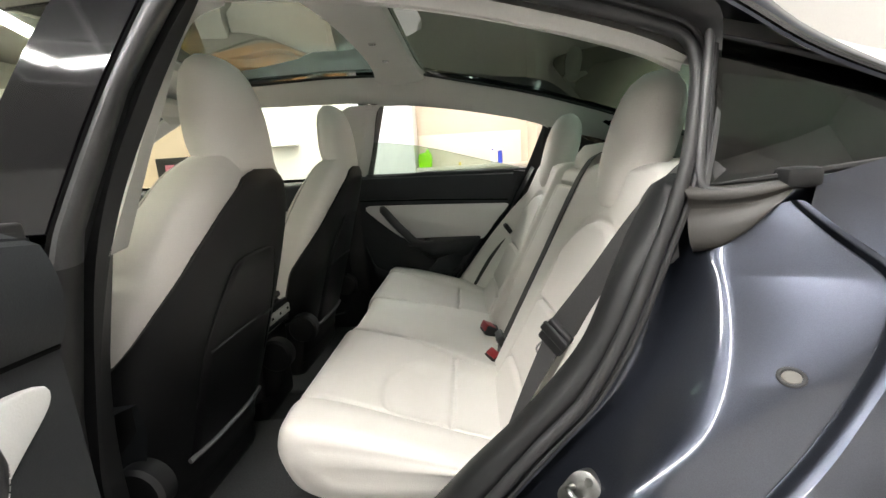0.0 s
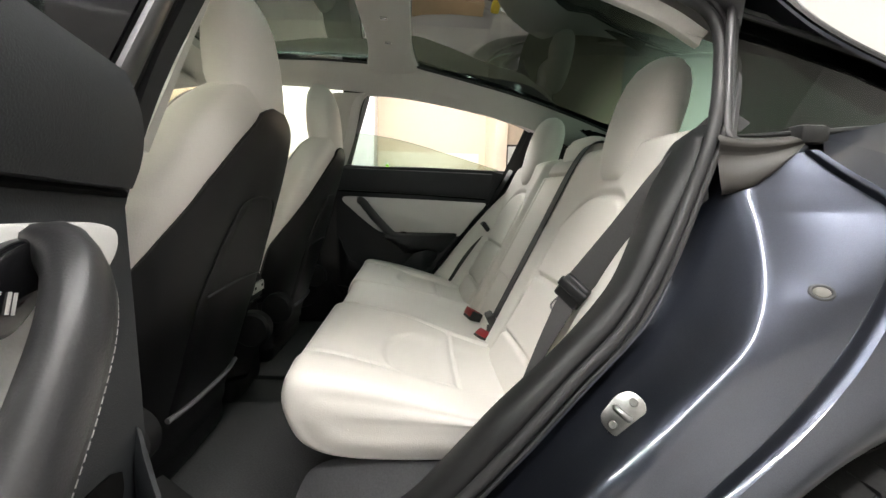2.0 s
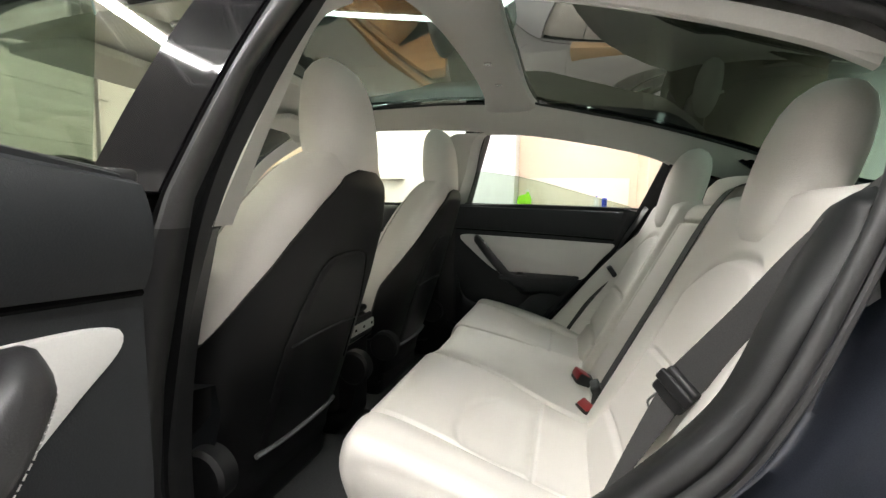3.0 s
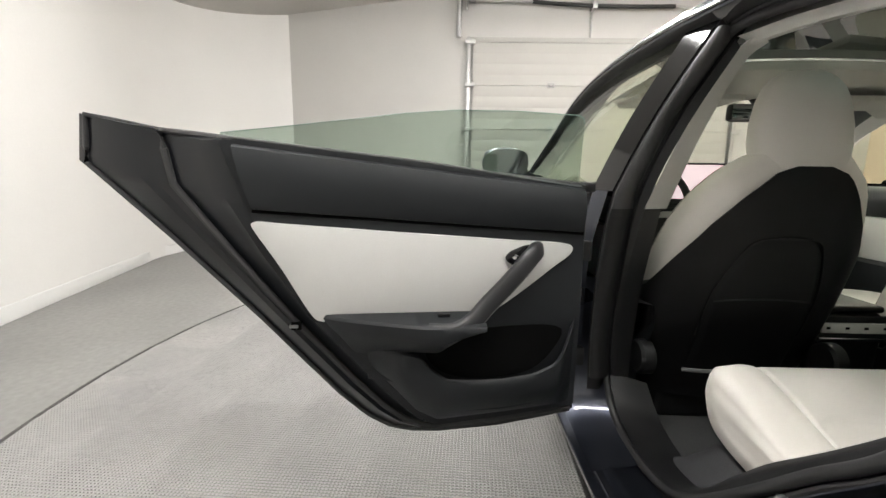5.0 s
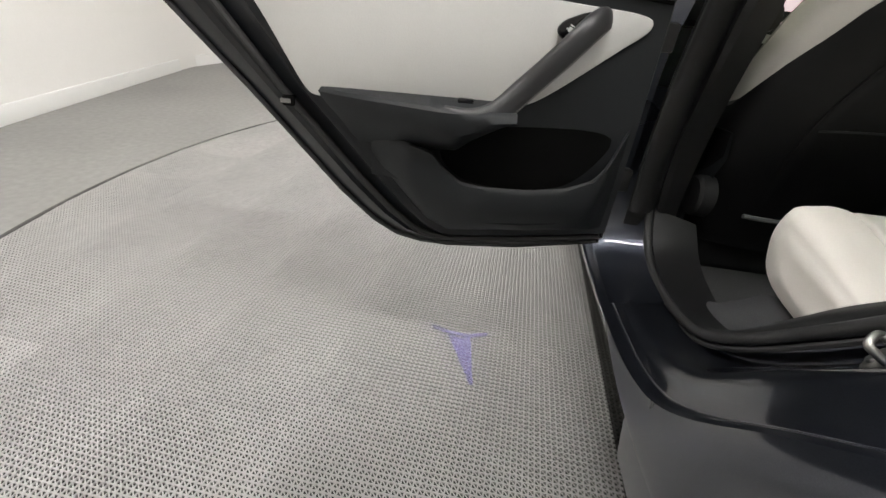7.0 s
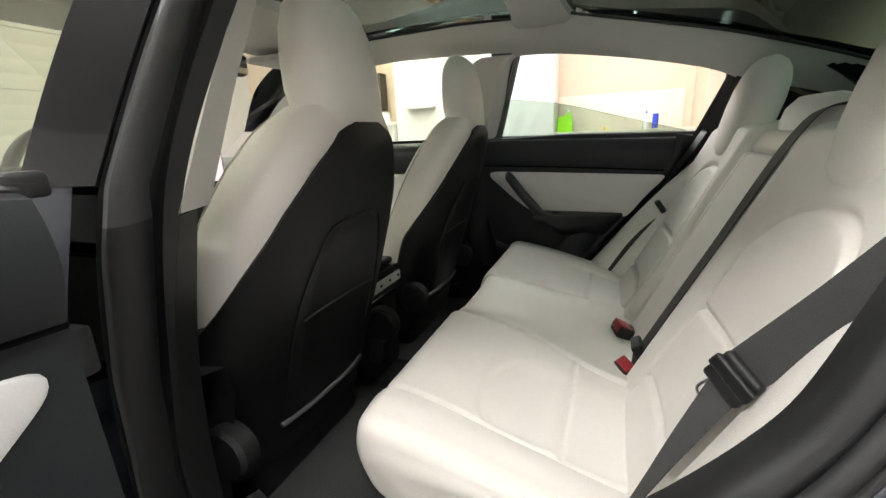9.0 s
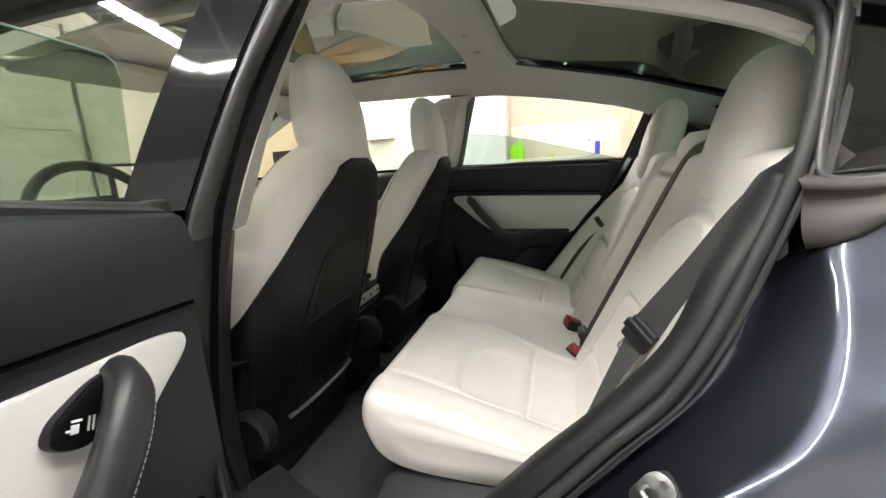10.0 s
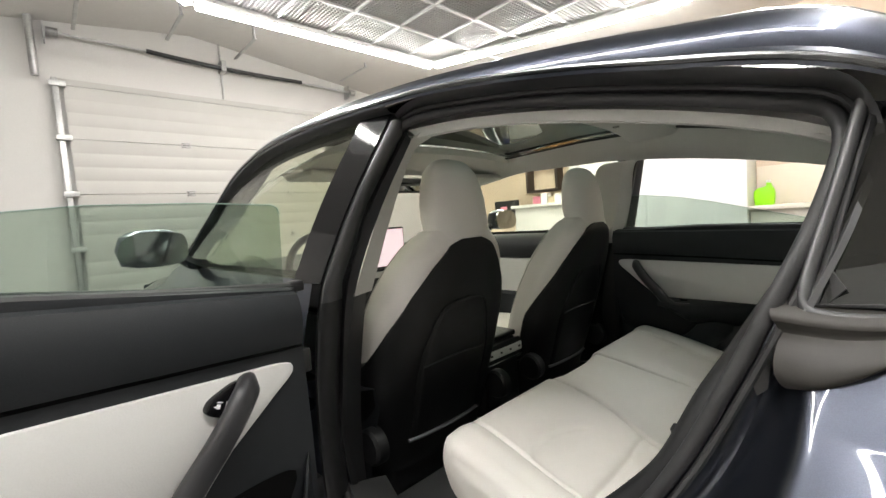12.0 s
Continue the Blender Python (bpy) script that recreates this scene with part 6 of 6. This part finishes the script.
    for dv, dz in ((-0.006, 0.004), (-0.014, 0.0), (-0.018, -0.02), (-0.02, -0.08)):
        rows.append([P(u, max(0.1065, 0.105 + 0.060 * math.sin(math.pi * 0.62) ** 0.8 * min(1, (u - 0.135) / 0.05) * min(1, (0.64 - u) / 0.08) + dv), z + dz) for u, z in zip(us, lz)])
    part("map_pocket", grid(rows), PAD, door, "charcoal map pocket lip")
    if opened:
        # black sheet paints the dark depth of the pocket
        part("pocket_floor", outline([(0.17, 0.70), (0.185, 0.655), (0.25, 0.595), (0.45, 0.595), (0.50, 0.65), (0.43, 0.70), (0.38, 0.706)], 50, q, (0.105, 0.1085)), RECESS_SHADE, door, "black sheet for the dark depth of the pocket")
    part("latch", box(-0.012, 0.012, -0.014, 0.008, -0.010, 0.010, 0.003, m=PM(P, 0.80, 0.068, 0.712)), RECESS_SHADE, door, "black door latch")
    part("latch_claw", box(-0.008, 0.012, -0.016, 0.004, -0.004, 0.004, 0.001, m=PM(P, 0.803, 0.073, 0.712)), STEEL, door)
    # half lowered pane
    gl = [(0.13, 1.0), (0.13, 1.185), (0.134, 1.197), (0.146, 1.203), (0.28, 1.208), (0.424, 1.207), (0.55, 1.196), (0.66, 1.181), (0.80, 1.163), (0.94, 1.146), (0.96, 1.10), (0.90, 1.0)]
    bm = bmesh.new()
    vs = [bm.verts.new(P(u, 0.045 + (z - 1.0) * 0.10, z)) for u, z in gl]
    bm.faces.new(vs)
    part("window_pane", thick(bm, 0.004), SIDE_GLASS, door, "green tinted half lowered pane")
    part("pane_edge", tube([P(u, 0.045 + (z - 1.0) * 0.10, z) for u, z in gl[1:10]], 0.0012, 60, sides=6, smooth=False), material("pane_rim", (0.18, 0.26, 0.22), 0.2), door)
    # hinge side
    for z in (0.60, 0.88):
        part("hinge", box(-0.02, 0.02, -0.015, 0.015, -0.025, 0.025, 0.005, m=PM(P, 0.10, 0.03, z)), BLACK, door)
    return door


def PM(P, u, v, z):
    """A pose at a place on the door with its axes along u, v and z."""
    o = P(u, v, z)
    a, b, c = (P(u + 1, v, z) - o), (P(u, v + 1, z) - o), (P(u, v, z + 1) - o)
    return Matrix(((a.x, b.x, c.x, o.x), (a.y, b.y, c.y, o.y), (a.z, b.z, c.z, o.z), (0, 0, 0, 1)))


HANDLE = material("smooth_black_leather", (0.026, 0.026, 0.028), 0.42, grain=(600, 0.1), bump=0.0003, stain=(8, 0.1))
THREAD = material("pale_thread", (0.34, 0.335, 0.32), 0.7, stain=(90, 0.1))
PAINT_DARK = material("dark_door_paint", (0.008, 0.009, 0.0115), 0.3, 0.0, grain=(900, 0.12), stain=(3, 0.08), coat=0.35, spec=0.3)
HX, HY = 0.02, -0.80
DU, DN = (0.1256, -0.9921), (0.9921, 0.1256)
rear_door(lambda u, v, z: (HX + DU[0] * u + DN[0] * v * 0.85, HY + DU[1] * u + DN[1] * v * 0.85, z), "open rear door with a charcoal and white inner panel", True)
rear_door(lambda u, v, z: (0.046 + (u - 0.158) * 0.92, 0.770 - v, z - table(z, [(0.70, 0.0), (0.74, 0.0), (0.92, 0.085), (1.06, 0.125)])[0] * (u - 0.158)), "closed rear door with a charcoal and white inner panel", False)

# ---- front doors, wing, bonnet, mirror, wheel ----
for s in (1, -1):
    skin = [[(x, y * s, z) for x in np.linspace(-1.28, -0.075, 30)] for y, z in ((-0.89, 0.36), (-0.905, 0.5), (-0.918, 0.7), (-0.915, 0.85), (-0.895, 0.96), (-0.86, 1.01), (-0.83, 1.035))]
    skin.append([(x, -0.79 * s, 1.03) for x in np.linspace(-1.28, -0.075, 30)])
    skin.append([(x, -0.73 * s, 1.02) for x in np.linspace(-1.28, -0.075, 30)])
    skin.append([(x, -0.70 * s, 1.0) for x in np.linspace(-1.28, -0.075, 30)])
    skin.append([(x, -0.69 * s, 0.92) for x in np.linspace(-1.28, -0.075, 30)])
    fd = part("front_door", grid(skin), PAINT, car, "closed dark grey front door")
    part("inner_pad", grid([[(x, y * s, z) for x in np.linspace(-1.22, -0.07, 20)] for y, z in ((-0.78, 1.036), (-0.72, 1.03), (-0.69, 1.01), (-0.675, 0.97), (-0.68, 0.91), (-0.70, 0.90))]), PAD, fd, "charcoal padded upper trim")
    part("insert", grid([[(x, y * s, z) for x in np.linspace(-1.15, -0.08, 20)] for y, z in ((-0.70, 0.905), (-0.688, 0.895), (-0.686, 0.8), (-0.69, 0.70))]), LEATHER_SIDE, fd, "white leather door insert")
    part("lower_trim", grid([[(x, y * s, z) for x in np.linspace(-1.2, -0.07, 20)] for y, z in ((-0.69, 0.71), (-0.64, 0.70), (-0.63, 0.64), (-0.67, 0.5), (-0.69, 0.32))]), PAD, fd, "charcoal lower trim with armrest")
    part("belt_moulding", tube([(x, -0.805 * s, 1.042) for x in np.linspace(-1.2, -0.07, 6)], 0.008, 30, sides=8), GLOSS, fd)
    bm = bmesh.new()
    pane = [(-1.2, -0.81, 1.04), (-0.085, -0.828, 1.03), (0.02, -0.682, 1.39), (-0.3, -0.675, 1.40), (-0.6, -0.67, 1.39), (-0.85, -0.685, 1.335), (-1.03, -0.72, 1.22)]
    bm.faces.new([bm.verts.new(p) for p in mirrored(pane, s)])
    part("window_pane", thick(bm, 0.004), SHIELD, fd, "front door window pane")
    mx = -0.90
    part("door_mirror", egg(0, 0, 0, [(-0.065, 0.03, 0.05, 0), (-0.055, 0.05, 0.09, 0), (0.0, 0.058, 0.105, 0), (0.045, 0.05, 0.09, 0), (0.062, 0.03, 0.06, 0), (0.066, 0.01, 0.02, 0)], 2.6, 36, Matrix.Translation((mx, -0.985 * s, 1.125))), PAINT, fd, "dark grey door mirror")
    part("mirror_glass", outline([(-0.098, -0.025), (-0.088, 0.022), (-0.055, 0.046), (0.05, 0.05), (0.09, 0.036), (0.098, -0.02), (0.082, -0.05), (-0.07, -0.052)], 48, lambda u, w, d: (mx + d, (-0.985 + u) * s, 1.125 + w), (0.045, 0.060), 0.004), MIRROR, fd, "door mirror glass")
    part("mirror_arm", tube([(mx - 0.01, -0.90 * s, 1.09), (mx - 0.02, -0.86 * s, 1.055), (mx - 0.03, -0.81 * s, 1.045)], 0.022, 16), GLOSS, fd)
    wing = [[(x, (yy - 0.06 * max(0, (-x - 1.9)) ** 2 * -1) * s, zz - 0.10 * max(0, -x - 1.3) ** 1.5) for x in np.linspace(-2.55, -1.22, 30)] for yy, zz in ((-0.90, 0.36), (-0.92, 0.6), (-0.918, 0.8), (-0.88, 0.93), (-0.80, 0.985))]
    part("front_wing", grid(wing), PAINT, car, "dark grey front wing")
part("bonnet", grid([[(x, y, 1.0 + 0.035 * (1 - (y / 0.8) ** 2) - 0.10 * max(0, -x - 1.3) ** 1.5 - 0.015) for x in np.linspace(-2.55, -1.35, 30)] for y in np.linspace(-0.80, 0.80, 24)]), PAINT, car, "dark grey bonnet")
part("nose", grid([[(x, y, z) for y in np.linspace(-0.8, 0.8, 12)] for x, z in ((-2.55, 0.86), (-2.62, 0.75), (-2.64, 0.5), (-2.55, 0.25))]), PAINT, car)
part("tail_panel", grid([[(x, y, z) for y in np.linspace(-0.74, 0.74, 12)] for x, z in ((1.95, 1.03), (2.12, 0.99), (2.2, 0.9), (2.15, 0.5), (2.05, 0.25))]), PAINT, car)
for y, nm in ((0.70, "right"), ):
    part("pillar_inner_panel", box(-0.24, 0.04, y, y + 0.05, 0.30, 0.98, 0.012), BLACK, car, "black inner pillar panel")
part("right_quarter", grid([[(x, y, z) for x in np.linspace(0.9, 2.1, 12)] for y, z in ((0.89, 0.36), (0.905, 0.6), (0.89, 0.9), (0.80, 1.02))]), PAINT, car)


def wheel(x, y, s):
    prof = [(0.225, -0.115), (0.245, -0.122), (0.28, -0.125), (0.305, -0.118), (0.318, -0.105), (0.324, -0.085), (0.327, -0.04), (0.327, 0.04), (0.324, 0.085), (0.318, 0.105), (0.305, 0.118), (0.28, 0.125), (0.245, 0.122), (0.225, 0.115)]
    rows = [[(x + r * math.cos(a), y + w, WZ + 0.006 + r * math.sin(a)) for a in np.linspace(0, 2 * math.pi, 72, endpoint=False)] for r, w in prof]
    rim_bm = grid([[(x + r * math.cos(a), y + w * s, WZ + 0.006 + r * math.sin(a)) for a in np.linspace(0, 2 * math.pi, 48, endpoint=False)] for r, w in ((0.228, 0.10), (0.222, -0.118), (0.215, -0.118), (0.20, -0.10), (0.12, -0.085), (0.05, -0.10), (0.01, -0.10))], wrap_v=True)
    wh = part("wheel", rim_bm, GALV, car, "grey alloy wheel with a road tyre")
    part("tyre", grid(rows, wrap_v=True), TYRE, wh, "black road tyre with block tread")
    tr = bmesh.new()
    for k in range(66):
        a = 2 * math.pi * k / 66
        for w0, w1, skew in ((-0.108, -0.07, 0.016), (-0.062, -0.024, 0.0), (-0.018, 0.018, 0.008), (0.024, 0.062, 0.0), (0.07, 0.108, -0.016)):
            aa = a + (skew if abs(w0) > 0.05 else skew * 0.5)
            r0 = 0.322 if abs(w0 + w1) / 2 < 0.08 else 0.312
            m = Matrix.Translation((x, y, WZ + 0.006)) @ Matrix.Rotation(-aa, 4, "Y")
            half_t = 0.0125
            v = []
            for rr, ww in ((r0, w0), (r0, w1), (WR - 0.002 if abs(w0) < 0.1 or w0 > 0 else WR - 0.006, w1), (WR - 0.006 if w0 < -0.1 else WR - 0.002, w0)):
                for t in (-half_t, half_t):
                    v.append(tr.verts.new(m @ Vector((rr, ww, t + (0.006 if ww > 0 else -0.006)))))
            for f in ((0, 1, 3, 2), (2, 3, 5, 4), (4, 5, 7, 6), (6, 7, 1, 0), (0, 2, 4, 6), (1, 7, 5, 3)):
                tr.faces.new([v[i] for i in f])
    tagged(part("tread", tr, TYRE, wh), kind="stuff")


wheel(WX, -0.795, 1)
for x, y, s in ((WX, 0.795, -1), (-1.80, -0.79, 1), (-1.80, 0.79, -1)):
    wheel(x, y, s)

# open door's violet puddle light painted on the tiles: plain wedge and bar
mark = empty("light_mark", "faint violet wedge and bar of painted light on the tiles", "light mark", (0.05, -1.18, 0.0148))
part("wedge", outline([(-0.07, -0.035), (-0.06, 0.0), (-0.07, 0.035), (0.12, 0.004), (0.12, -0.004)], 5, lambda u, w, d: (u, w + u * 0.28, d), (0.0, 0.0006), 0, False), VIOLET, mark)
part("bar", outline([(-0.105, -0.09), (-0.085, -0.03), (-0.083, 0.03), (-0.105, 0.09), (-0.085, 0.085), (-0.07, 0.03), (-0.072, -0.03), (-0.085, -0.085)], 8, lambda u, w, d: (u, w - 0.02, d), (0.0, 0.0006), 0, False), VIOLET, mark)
